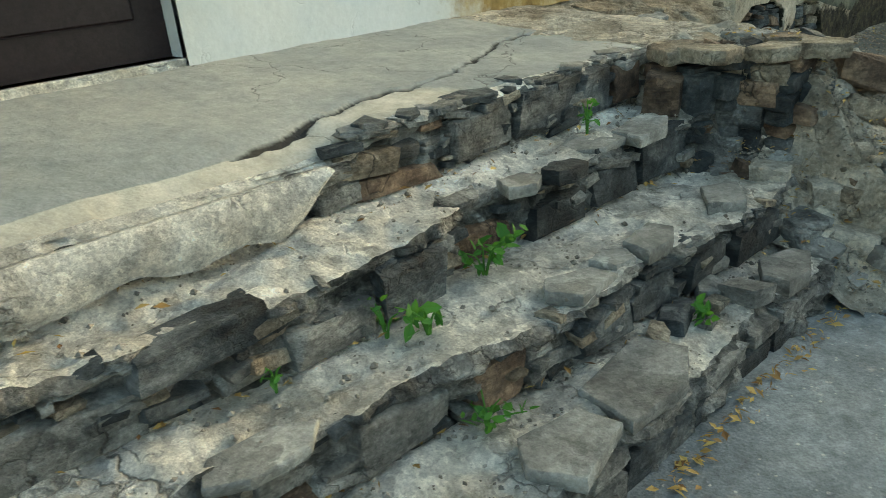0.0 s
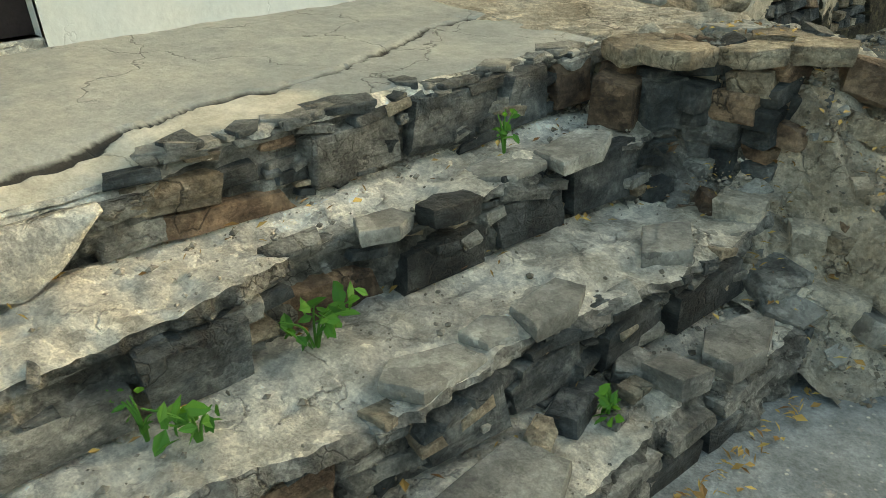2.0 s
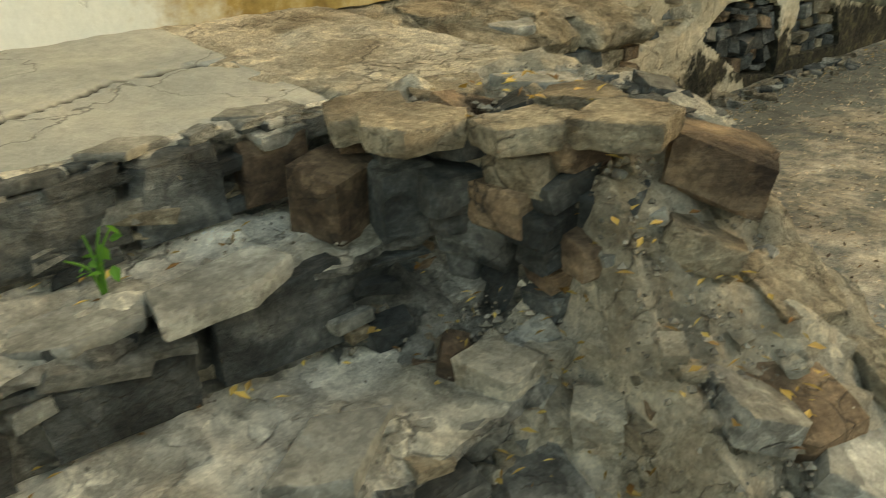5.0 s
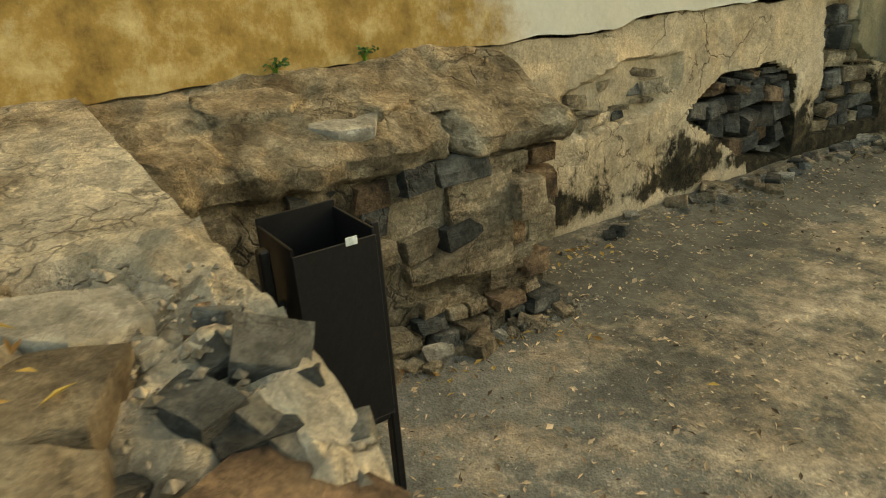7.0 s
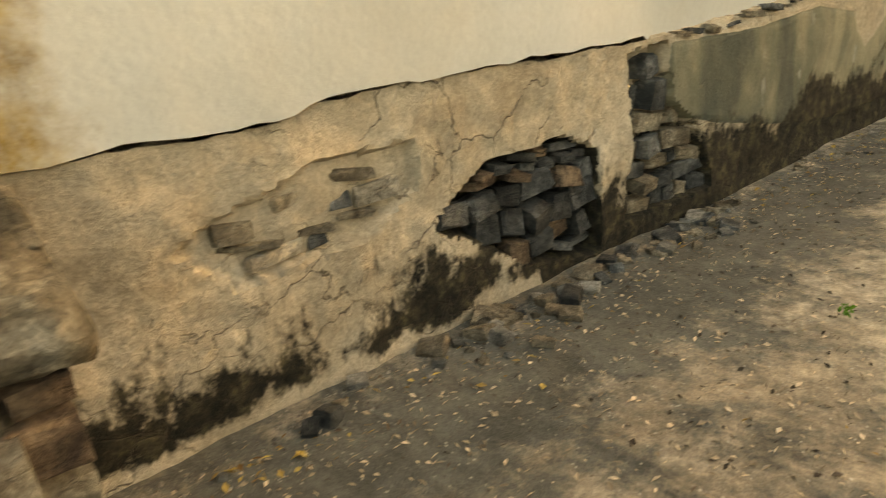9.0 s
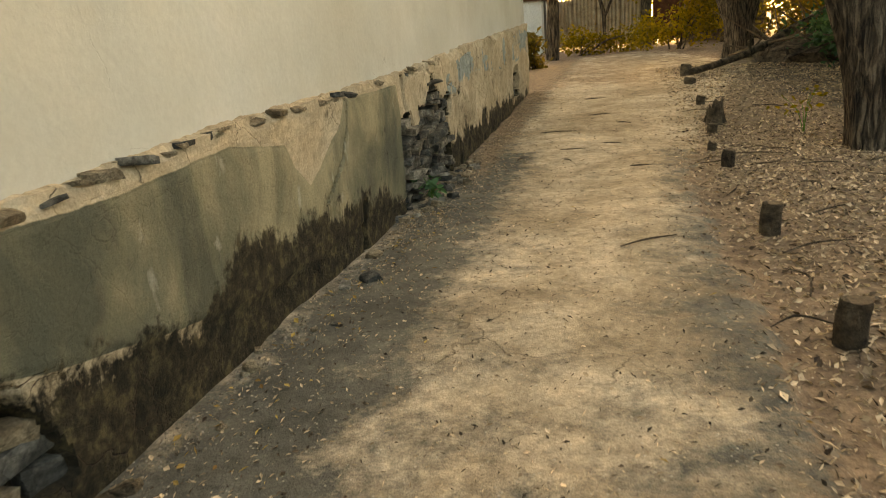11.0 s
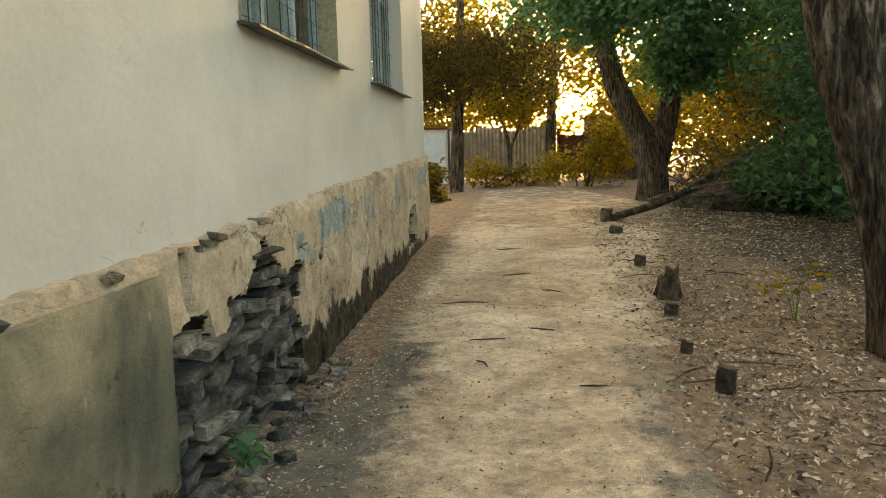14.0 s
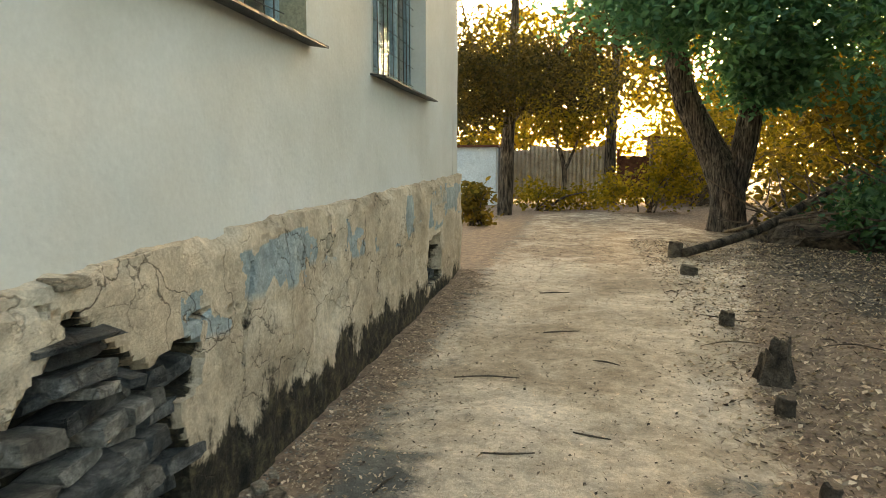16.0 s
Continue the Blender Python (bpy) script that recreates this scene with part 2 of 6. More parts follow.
def plinth_paint():
    """Tan plaster; grey-olive paint, pale blue paint and black moss where they hold; the moss black also puts shade
    into the holes and the vent.
    """
    n = Nodes("plinth_plaster")
    c = n.ramp(n.noise(1.6, 8, 0.62, distort=0.5), [(0.3, (0.36, 0.285, 0.20)), (0.48, (0.50, 0.415, 0.305)), (0.68, (0.62, 0.54, 0.42))])
    ragged = n.span(n.noise(4.0, 9, 0.72), 0.25, 0.75, -0.5, 0.5)
    grey = n.ramp(n.noise(1.7, 6, 0.55, stretch=(1, 1, 0.6), distort=0.4), [(0.4, (0.085, 0.095, 0.075)), (0.5, (0.18, 0.175, 0.125)), (0.6, (0.34, 0.305, 0.21))])
    grey = n.mix(n.span(n.noise(9.0, 4, 0.5, stretch=(1, 1, 0.5)), 0.66, 0.72, 0.0, 0.6), grey, (0.40, 0.40, 0.34))
    c = n.mix(n.span(n.calc("ADD", n.field("paint"), n.calc("MULTIPLY", ragged, 0.12)), 0.47, 0.53), c, grey)
    blue = n.ramp(n.noise(7, 6, 0.6), [(0.3, (0.22, 0.28, 0.285)), (0.6, (0.33, 0.385, 0.385))])
    torn_blue = n.span(flakes(n, 2.6, (1.0, 1.0, 1.0)), 0.0, 1.0, -0.5, 0.5)
    c = n.mix(n.span(n.calc("ADD", n.field("blue"), torn_blue), 0.58, 0.64), c, blue)
    streak = n.calc("ADD", n.span(n.noise(2.6, 9, 0.7, stretch=(1, 1, 0.8)), 0.25, 0.75, -0.75, 0.75), n.span(n.noise(22.0, 6, 0.7, stretch=(1, 1, 0.6)), 0.25, 0.75, -0.22, 0.22))
    moss_and_shade = n.ramp(n.noise(14, 8, 0.7), [(0.36, (0.008, 0.0075, 0.006)), (0.5, (0.024, 0.021, 0.014)), (0.68, (0.10, 0.085, 0.05))])
    c = n.mix(n.span(n.calc("ADD", n.field("moss_and_shade"), streak), 0.42, 0.66), c, moss_and_shade)
    c = grainy(n, c, 80, 0.86, 1.12)
    bare = n.span(n.field("paint"), 0.3, 0.6, 1.0, 0.12)
    c = n.mix(n.calc("MULTIPLY", bare, 1.0), c, n.mix(1.0, c, spread(n, n.span(n.noise(20, 8, 0.75), 0.35, 0.65, 0.78, 1.14)), "MULTIPLY"))
    k = n.calc("MULTIPLY", n.calc("MAXIMUM", crazed(n, 2.2, 0.012, 0.45), crazed(n, 6.0, 0.022, 0.3)), bare)
    c = n.mix(n.calc("MULTIPLY", k, 0.8), c, (0.045, 0.034, 0.025))
    torn = n.calc("MULTIPLY", n.calc("ADD", flakes(n, 6.0), n.calc("MULTIPLY", flakes(n, 20.0), 0.6)), bare)
    c = n.mix(bare, c, n.mix(1.0, c, spread(n, n.span(torn, 0, 1.6, 0.88, 1.12)), "MULTIPLY"))
    h = n.calc("ADD", n.noise(60, 6, 0.7), n.calc("MULTIPLY", n.noise(12, 8, 0.7), n.span(bare, 0, 1, 1.0, 3.0)))
    h = n.calc("ADD", h, torn)
    h = n.calc("SUBTRACT", h, n.calc("MULTIPLY", k, 3.0))
    return n.done(c, 0.9, h, 0.7, 0.014)


def ground_cover():
    """Dark asphalt under trodden dirt, and brown litter beyond the edge of the path."""
    n = Nodes("ground_cover")
    asphalt = n.ramp(n.noise(1.3, 8, 0.65), [(0.3, (0.135, 0.148, 0.15)), (0.48, (0.215, 0.232, 0.23)), (0.66, (0.31, 0.32, 0.305))])
    asphalt = n.mix(n.field("wet"), asphalt, n.mix(1.0, asphalt, (0.5, 0.47, 0.42), "MULTIPLY"))
    dirt = n.ramp(n.noise(0.8, 9, 0.68, distort=0.8), [(0.32, (0.25, 0.19, 0.13)), (0.46, (0.44, 0.355, 0.26)), (0.62, (0.62, 0.525, 0.41))])
    litter = n.ramp(n.noise(9, 9, 0.75), [(0.3, (0.07, 0.046, 0.033)), (0.5, (0.20, 0.138, 0.095)), (0.7, (0.38, 0.28, 0.195))])
    ragged = n.span(n.noise(3.2, 9, 0.8), 0.25, 0.75, -0.7, 0.7)
    c = n.mix(n.span(n.calc("ADD", n.field("dirt"), ragged), 0.2, 0.8), asphalt, dirt)
    c = n.mix(1.0, c, spread(n, n.span(n.noise(4.2, 8, 0.72, distort=0.7), 0.32, 0.68, 0.74, 1.2)), "MULTIPLY")
    damp = n.span(n.noise(1.9, 8, 0.7, distort=0.6), 0.52, 0.68, 0.0, 0.55)
    c = n.mix(damp, c, n.mix(1.0, c, (0.52, 0.50, 0.47), "MULTIPLY"))
    c = n.mix(n.span(n.calc("ADD", n.field("litter"), n.calc("MULTIPLY", ragged, 0.7)), 0.4, 0.62), c, litter)
    earth = n.ramp(n.noise(11, 8, 0.75), [(0.32, (0.025, 0.02, 0.016)), (0.5, (0.07, 0.055, 0.042)), (0.7, (0.16, 0.12, 0.085))])
    c = n.mix(n.span(n.calc("ADD", n.field("mould"), n.calc("MULTIPLY", ragged, 0.5)), 0.3, 0.7), c, earth)
    fissure = n.calc("MULTIPLY", crazed(n, 0.9, 0.010, 0.35), 0.7)
    c = n.mix(fissure, c, (0.06, 0.045, 0.03))
    c = grainy(n, c, 75, 0.72, 1.25)
    v = n.add("ShaderNodeTexVoronoi")
    v.inputs["Scale"].default_value = 130
    n.link(n.place, v.inputs["Vector"])
    stone_bits = n.add("ShaderNodeTexVoronoi")
    stone_bits.inputs["Scale"].default_value = 42
    n.link(n.place, stone_bits.inputs["Vector"])
    bit = n.calc("MULTIPLY", n.span(stone_bits.outputs["Distance"], 0.16, 0.24, 1.0, 0.0), n.span(n.noise(30, 2, 0.5), 0.55, 0.6))
    c = n.mix(n.calc("MULTIPLY", bit, 0.6), c, (0.55, 0.51, 0.43))
    c = n.mix(1.0, c, spread(n, n.span(n.noise(14, 9, 0.8), 0.35, 0.65, 0.66, 1.25)), "MULTIPLY")
    h = n.calc("ADD", n.noise(45, 8, 0.75), n.calc("MULTIPLY", v.outputs["Distance"], 0.8))
    h = n.calc("ADD", h, n.calc("MULTIPLY", bit, 0.5))
    return n.done(c, 0.93, n.calc("ADD", h, n.calc("MULTIPLY", n.noise(9, 8, 0.7), 1.2)), 0.45, 0.010)


WALL_PAINT, PLINTH_PAINT, GROUND_COVER = wall_paint(), plinth_paint(), ground_cover()
DOOR_PAINT = surface("dark_brown_paint", [(0.3, (0.018, 0.010, 0.010)), (0.6, (0.03, 0.018, 0.018)), (0.8, (0.05, 0.032, 0.03))], 3, 60, 0.45, 0.2, 0.004)
BIN_PAINT = surface("black_bin_paint", [(0.3, (0.005, 0.006, 0.008)), (0.6, (0.008, 0.009, 0.012)), (0.8, (0.014, 0.014, 0.016))], 8, 90, 0.45, 0.2, 0.003)
def furrowed_bark():
    """Rough bark with long upright furrows."""
    n = Nodes("furrowed_bark")
    ridge = n.noise(24.0, 8, 0.62, stretch=(1, 1, 0.14), distort=0.7)
    c = n.ramp(ridge, [(0.36, (0.02, 0.015, 0.012)), (0.48, (0.10, 0.08, 0.062)), (0.62, (0.25, 0.205, 0.16))])
    c = grainy(n, c, 60, 0.7, 1.2)
    c = n.mix(1.0, c, spread(n, n.span(n.noise(2.0, 6, 0.6), 0.3, 0.7, 0.7, 1.25)), "MULTIPLY")
    h = n.calc("ADD", n.calc("MULTIPLY", n.span(ridge, 0.35, 0.6), 3.0), n.noise(50, 6, 0.7))
    return n.done(c, 0.95, h, 1.0, 0.03)


TRUNK_BARK = furrowed_bark()
BARK = surface("bark", [(0.36, (0.03, 0.022, 0.017)), (0.48, (0.095, 0.075, 0.056)), (0.64, (0.20, 0.165, 0.125))], 7, 40, 0.95, 0.9, 0.03)
WOOD = surface("weathered_wood", [(0.3, (0.07, 0.05, 0.035)), (0.5, (0.15, 0.11, 0.075)), (0.72, (0.25, 0.195, 0.135))], 9, 70, 0.9, 0.6, 0.01, vary=0.2)
RUST = surface("rusty_sheet", [(0.3, (0.05, 0.018, 0.01)), (0.5, (0.11, 0.04, 0.02)), (0.72, (0.17, 0.075, 0.04))], 6, 60, 0.8, 0.4, 0.006)
FENCE_SHEET = surface("fence_sheet", [(0.3, (0.24, 0.185, 0.125)), (0.5, (0.36, 0.29, 0.205)), (0.72, (0.46, 0.39, 0.29))], 3, 50, 0.85, 0.4, 0.006)
PALE_PAINT = surface("pale_blue_paint", [(0.3, (0.50, 0.58, 0.62)), (0.6, (0.60, 0.67, 0.70)), (0.8, (0.66, 0.72, 0.74))], 3, 50, 0.85, 0.2, 0.006)
SILL_METAL = surface("dark_sill_metal", [(0.3, (0.03, 0.03, 0.03)), (0.6, (0.06, 0.06, 0.06)), (0.8, (0.12, 0.115, 0.11))], 8, 60, 0.55, 0.3, 0.004)
FRAME_PAINT = surface("window_frame_paint", [(0.3, (0.25, 0.36, 0.40)), (0.6, (0.33, 0.45, 0.49)), (0.8, (0.42, 0.53, 0.56))], 6, 60, 0.6, 0.2, 0.003)
# jamb shadow of the first window, put into the reveal's colour as olive
REVEAL_SHADE = surface("olive_reveal_shade", [(0.3, (0.24, 0.23, 0.16)), (0.6, (0.32, 0.305, 0.22)), (0.8, (0.38, 0.365, 0.275))], 3, 50, 0.85, 0.2, 0.005)
IRON = surface("grille_iron", [(0.3, (0.04, 0.035, 0.03)), (0.7, (0.09, 0.075, 0.06))], 20, 90, 0.7, 0.2, 0.002)


def window_glass():
    n = Nodes("window_glass")
    s = n.shader.inputs
    s["Base Color"].default_value = (0.9, 0.95, 0.95, 1)
    s["Roughness"].default_value, s["Transmission Weight"].default_value, s["IOR"].default_value = 0.03, 1.0, 1.45
    return n.m


def leafy(name, dark, light, glow=0.5):
    """Thin leaves: they let part of the light through."""
    n = Nodes(name)
    c = n.mix(n.island(), dark, light)
    n.put(n.shader.inputs["Base Color"], c)
    n.shader.inputs["Roughness"].default_value = 0.6
    n.shader.inputs["Specular IOR Level"].default_value = 0.25
    t = n.add("ShaderNodeBsdfTranslucent")
    n.put(t.inputs["Color"], n.mix(1.0, c, (1.0, 1.0, 0.6), "MULTIPLY"))
    x = n.add("ShaderNodeMixShader")
    x.inputs[0].default_value = glow
    n.link(n.shader.outputs[0], x.inputs[1])
    n.link(t.outputs[0], x.inputs[2])
    n.link(x.outputs[0], n.tree.nodes["Material Output"].inputs["Surface"])
    return n.m


GLASS = window_glass()
LEAF_GREEN = leafy("leaf_green", (0.045, 0.13, 0.075), (0.11, 0.26, 0.13), 0.35)
LEAF_DARK = leafy("leaf_dark", (0.022, 0.068, 0.036), (0.08, 0.175, 0.075), 0.32)
LEAF_GOLD = leafy("leaf_gold", (0.12, 0.105, 0.012), (0.40, 0.27, 0.025), 0.55)
LEAF_OLIVE = leafy("leaf_olive", (0.08, 0.07, 0.018), (0.28, 0.19, 0.04), 0.55)
LEAF_UMBER = leafy("leaf_umber", (0.035, 0.035, 0.012), (0.15, 0.105, 0.03), 0.4)
LEAF_FRESH = leafy("leaf_fresh", (0.05, 0.16, 0.03), (0.12, 0.30, 0.05), 0.4)
LEAF_FALLEN = leafy("leaf_fallen", (0.17, 0.08, 0.03), (0.60, 0.42, 0.13), 0.15)
LITTER = leafy("dry_litter", (0.03, 0.017, 0.011), (0.80, 0.62, 0.44), 0.05)


# ---- building blocks ----
def fbm(x, y, z=0.0, octaves=4):
    return noise.fractal(Vector((x, y, z)), 1.0, 2.0, octaves)


def strata(v, n):
    """v broken into n ledges to the unit, as flaking layers are."""
    k = math.floor(v * n)
    f = clamp((v * n - k - 0.7) / 0.3)
    return (k + f) / n


def clamp(v, a=0.0, b=1.0):
    return a if v < a else b if v > b else v


def lerp_table(x, table):
    """A value from a short table of (x, value), straight between its rows."""
    if x <= table[0][0]:
        return table[0][1]
    for (a, va), (b, vb) in zip(table, table[1:]):
        if x <= b:
            return va + (vb - va) * (x - a) / (b - a)
    return table[-1][1]


def mesh_from(name, verts, faces, material, parent=None, label="", smooth=False, fields=None, crisp=0):
    me = bpy.data.meshes.new(name)
    me.from_pydata([tuple(v) for v in verts], [], faces)
    if smooth:
        me.shade_smooth()
        if crisp:
            me.set_sharp_from_angle(angle=radians(crisp))
    for m in material if isinstance(material, list) else [material]:
        me.materials.append(m)
    for key, values in (fields or {}).items():
        me.attributes.new(key, "FLOAT", "POINT").data.foreach_set("value", values)
    ob = new(name, me)
    ob.parent = parent
    if label:
        ob["label"] = label
    return ob


def part(name, bm, material, parent, label="", smooth=False):
    me = bpy.data.meshes.new(name)
    bm.to_mesh(me)
    bm.free()
    if smooth:
        me.shade_smooth()
    me.materials.append(material)
    ob = new(name, me)
    ob.parent = parent
    if label:
        ob["label"] = label
    return ob


def thing(name, x, y, z, label, category, group="", kind=""):
    ob = new(name)
    ob.location = (x, y, z)
    return tagged(ob, label, category, group, kind)


def grid(us, vs, f):
    """A sheet over two lists of numbers, with f(u, v) its place."""
    verts = [f(u, v) for u in us for v in vs]
    w = len(vs)
    faces = [(i * w + j, (i + 1) * w + j, (i + 1) * w + j + 1, i * w + j + 1) for i in range(len(us) - 1) for j in range(w - 1)]
    return verts, faces


def steps_of(a, b, d):
    n = max(1, round((b - a) / d))
    return [a + (b - a) * i / n for i in range(n + 1)]


def box_bm(bm, x0, x1, y0, y1, z0, z1, bevel=0.0):
    made = bmesh.ops.create_cube(bm, size=1.0, matrix=Matrix.Translation(((x0 + x1) / 2, (y0 + y1) / 2, (z0 + z1) / 2)) @ Matrix.Diagonal((x1 - x0, y1 - y0, z1 - z0, 1)))
    if bevel:
        edges = list({e for v in made["verts"] for e in v.link_edges})
        bmesh.ops.bevel(bm, geom=edges, offset=bevel, segments=1, affect="EDGES")
    return bm


def box(name, x0, x1, y0, y1, z0, z1, material, parent=None, label="", bevel=0.004):
    return part(name, box_bm(bmesh.new(), x0, x1, y0, y1, z0, z1, bevel), material, parent, label)


# ---- ground ----
def ground_z(x, y):
    base = lerp_table(y, [(-5, 0.03), (2, 0.06), (5, 0.0), (14.5, -0.02), (19.3, 0.12), (30, 0.08), (60, 0.05)])
    edge = 2.13 + 0.10 * fbm(y * 1.5, 3.3) + 0.04 * fbm(y * 6, 7.7)
    if y > 5.5:
        base -= 0.035 * clamp((x - edge) / 0.05) * clamp((y - 5.5) / 1.0) * clamp((17 - y) / 4)
    heap = 0.12 * math.exp(-((x - 3.2) ** 2 / 6.0 + (y - 31) ** 2 / 5.0))
    return base + heap + 0.03 * fbm(x * 0.7, y * 0.7, 1.0) + 0.005 * fbm(x * 5, y * 5, 2.0) + 0.02 * clamp((x - 3) / 3) * fbm(x * 2, y * 2, 5.0)


def ground_sheet():
    xs = [-400, -120, -40, -15, -6, -2.5, -1.0, -0.4] + steps_of(-0.2, 4.5, 0.04) + steps_of(4.6, 9.0, 0.2)[1:] + [11, 15, 25, 50, 120, 400]
    ys = [-400, -120, -40, -15, -6] + steps_of(-4, 0, 0.2) + steps_of(0.05, 16, 0.05) + steps_of(16.1, 24, 0.1) + steps_of(24.3, 46, 0.4) + [50, 60, 80, 120, 400]
    verts, faces = grid(xs, ys, lambda x, y: (x, y, ground_z(x, y)))
    dirt, litter, wet, mould = [], [], [], []
    for x, y, z in verts:
        d = lerp_table(y, [(3.0, 0.0), (4.5, 0.35), (7, 0.55), (9.5, 0.8), (12, 0.9), (16, 1.1)])
        d *= lerp_table(x, [(0.12, 0.5), (0.28, -0.35), (0.5, -0.1), (0.85, 0.8), (1.1, 1.0), (1.75, 1.0), (2.05, 0.45)]) if y < 14 else lerp_table(x, [(0.1, 0.2), (0.5, 0.75), (1.0, 1.1)])
        dirt.append(d)
        wet.append(clamp((y - 3.2) / 1.6))
        edge = 2.13 + 0.10 * fbm(y * 1.5, 3.3) + 0.04 * fbm(y * 6, 7.7) if y < 13 else lerp_table(y, [(13, 2.2), (16, 2.6), (20, 3.4), (24, 4.5), (30, 3.0), (34, 1.5)])
        litter.append(clamp(0.5 + (x - edge) * (2.0 if y < 13 else 1.0), 0, 1) if y > 5.0 else 0.0)
        litter[-1] *= clamp((y - 4.5 + fbm(x, y)) / 3.5)
        if y > 11.5:
            litter[-1] = max(litter[-1], clamp(0.85 - (x - 0.1) * 1.5) * clamp((y - 11.5) / 1.5))
        mould.append(clamp((x - lerp_table(y, [(14, 4.2), (18, 3.3), (23, 3.5), (30, 6.0)])) / 1.2 + 0.4 * fbm(x * 1.5, y * 1.5, 9.0)) * clamp((y - 13) / 3) * clamp((32 - y) / 5))
        if y > 17:
            litter[-1] = max(litter[-1], 0.5 * clamp((y - 17) / 4))
        if y > 29:
            litter[-1] = max(litter[-1], clamp((y - 29) / 3) * 0.8)
    return tagged(mesh_from("ground", verts, faces, GROUND_COVER, smooth=True, fields={"dirt": dirt, "litter": litter, "wet": wet, "mould": mould}), "dark asphalt path under trodden tan dirt and litter", "ground", kind="structure")


ground_sheet()

# ---- the building ----
CORNER = 19.35
PLINTH_TOP = [(-5, 0.95), (4.9, 0.9), (5.5, 0.88), (5.62, 0.92), (7.5, 0.89), (9.0, 0.96), (11.7, 1.0), (13.4, 1.09), (15, 1.14), (19.35, 1.29)]
# window openings: y0, y1, z0, z1
OPENINGS = [(12.45, 14.40, 2.02, 3.6), (15.68, 17.50, 2.02, 3.6)]
DOOR = (0.35, 1.30, 0.98, 3.0)
EAVES = 5.6


def plinth_top(y):
    return lerp_table(y, PLINTH_TOP)


def upper_wall():
    """The whitewashed wall above the plinth, with its openings; a shell with thickness and jambs."""
    ys = sorted(set([round(v, 3) for v in steps_of(-5, CORNER, 0.06)] + [v for o in OPENINGS + [DOOR] for v in o[:2]]))
    low_rows = [0.0] + steps_of(0.03, 0.93, 0.06)
    heights = [1.5, 1.8, 2.02, 2.5, 3.0, 3.6, 4.4, EAVES]
    count = len(low_rows) + len(heights)

    def z_at(y, k):
        low = (plinth_top(y) + 0.012 + 0.022 * fbm(y * 4, 1.0) if y < 7.4 else plinth_top(y) - 0.03) if y > 2.6 else 0.9
        return low + low_rows[k] * (1.5 - low) if k < len(low_rows) else heights[k - len(low_rows)]

    verts, stain, faces = [], [], []
    for y in ys:
        for k in range(count):
            z = z_at(y, k)
            x = -0.03 + 0.012 * fbm(y * 0.8, z * 0.8, 4.0) + 0.003 * fbm(y * 4, z * 4, 9.0)
            if y < 2.58:
                x += 0.05
            elif y < 7.4:
                x += 0.05 * clamp((7.4 - y) / 0.6)
            verts.append((x, y, z))
            s = clamp(1.0 - abs((y - 3.85) / 1.35) ** 3) * clamp((2.1 - z) / 0.8) if y > 2.6 else 0.0
            stain.append(s)
    for i in range(len(ys) - 1):
        ym = (ys[i] + ys[i + 1]) / 2
        for k in range(count - 1):
            zm = (z_at(ym, k) + z_at(ym, k + 1)) / 2
            if any(o[0] < ym < o[1] and o[2] < zm < o[3] for o in OPENINGS) or (DOOR[0] < ym < DOOR[1] and zm < DOOR[3]):
                continue
            faces.append((i * count + k, (i + 1) * count + k, (i + 1) * count + k + 1, i * count + k + 1))
    wall = mesh_from("wall_east", verts, faces, WALL_PAINT, smooth=True, fields={"stain": stain})
    return tagged(wall, "long whitewashed house wall with an ochre damp stain", "wall", kind="structure")


wall = upper_wall()


def wall_rest():
    """The wall's thickness: jambs and heads of the openings, the corner's return, the far walls, the roof."""
    for y0, y1, z0, z1 in OPENINGS + [DOOR]:
        bm = bmesh.new()
        d = 0.22
        for a, b in (((y0, z0), (y0, z1)), ((y1, z0), (y1, z1)), ((y0, z1), (y1, z1)), ((y0, z0), (y1, z0))):
            q = [bm.verts.new((x, p[0], p[1])) for p, x in ((a, -0.022), (b, -0.022), (b, -d), (a, -d))]
            bm.faces.new(q)
        tagged(part("window_reveal", bm, REVEAL_SHADE if y0 == OPENINGS[0][0] else WALL_PAINT, None), "plastered reveal of an opening in the wall", "reveal", kind="structure")
    box("wall_north", -9.0, -0.025, CORNER - 0.3, CORNER, -0.2, EAVES, WALL_PAINT)["kind"] = "structure"
    box("wall_south", -9.0, -0.3, -5.3, -5.0, -0.2, EAVES, WALL_PAINT)["kind"] = "structure"
    box("wall_west", -9.3, -9.0, -5.3, CORNER, -0.2, EAVES, WALL_PAINT)["kind"] = "structure"
    box("ceiling", -9.4, 0.35, -5.5, CORNER + 0.4, EAVES, EAVES + 0.15, WOOD)["kind"] = "structure"
    box("wall_inner", -0.5, -0.42, -5, CORNER - 0.3, -0.2, EAVES, WALL_PAINT)["kind"] = "structure"


wall_rest()


def inside(y, z, poly):
    """How far (y, z) lies inside a polygon, in metres, negative outside."""
    best, odd = 1e9, False
    for (ay, az), (by, bz) in zip(poly, poly[1:] + poly[:1]):
        t = clamp(((y - ay) * (by - ay) + (z - az) * (bz - az)) / max(1e-9, (by - ay) ** 2 + (bz - az) ** 2))
        best = min(best, math.hypot(y - ay - t * (by - ay), z - az - t * (bz - az)))
        if (az > z) != (bz > z) and y < (by - ay) * (z - az) / (bz - az) + ay:
            odd = not odd
    return best if odd else -best


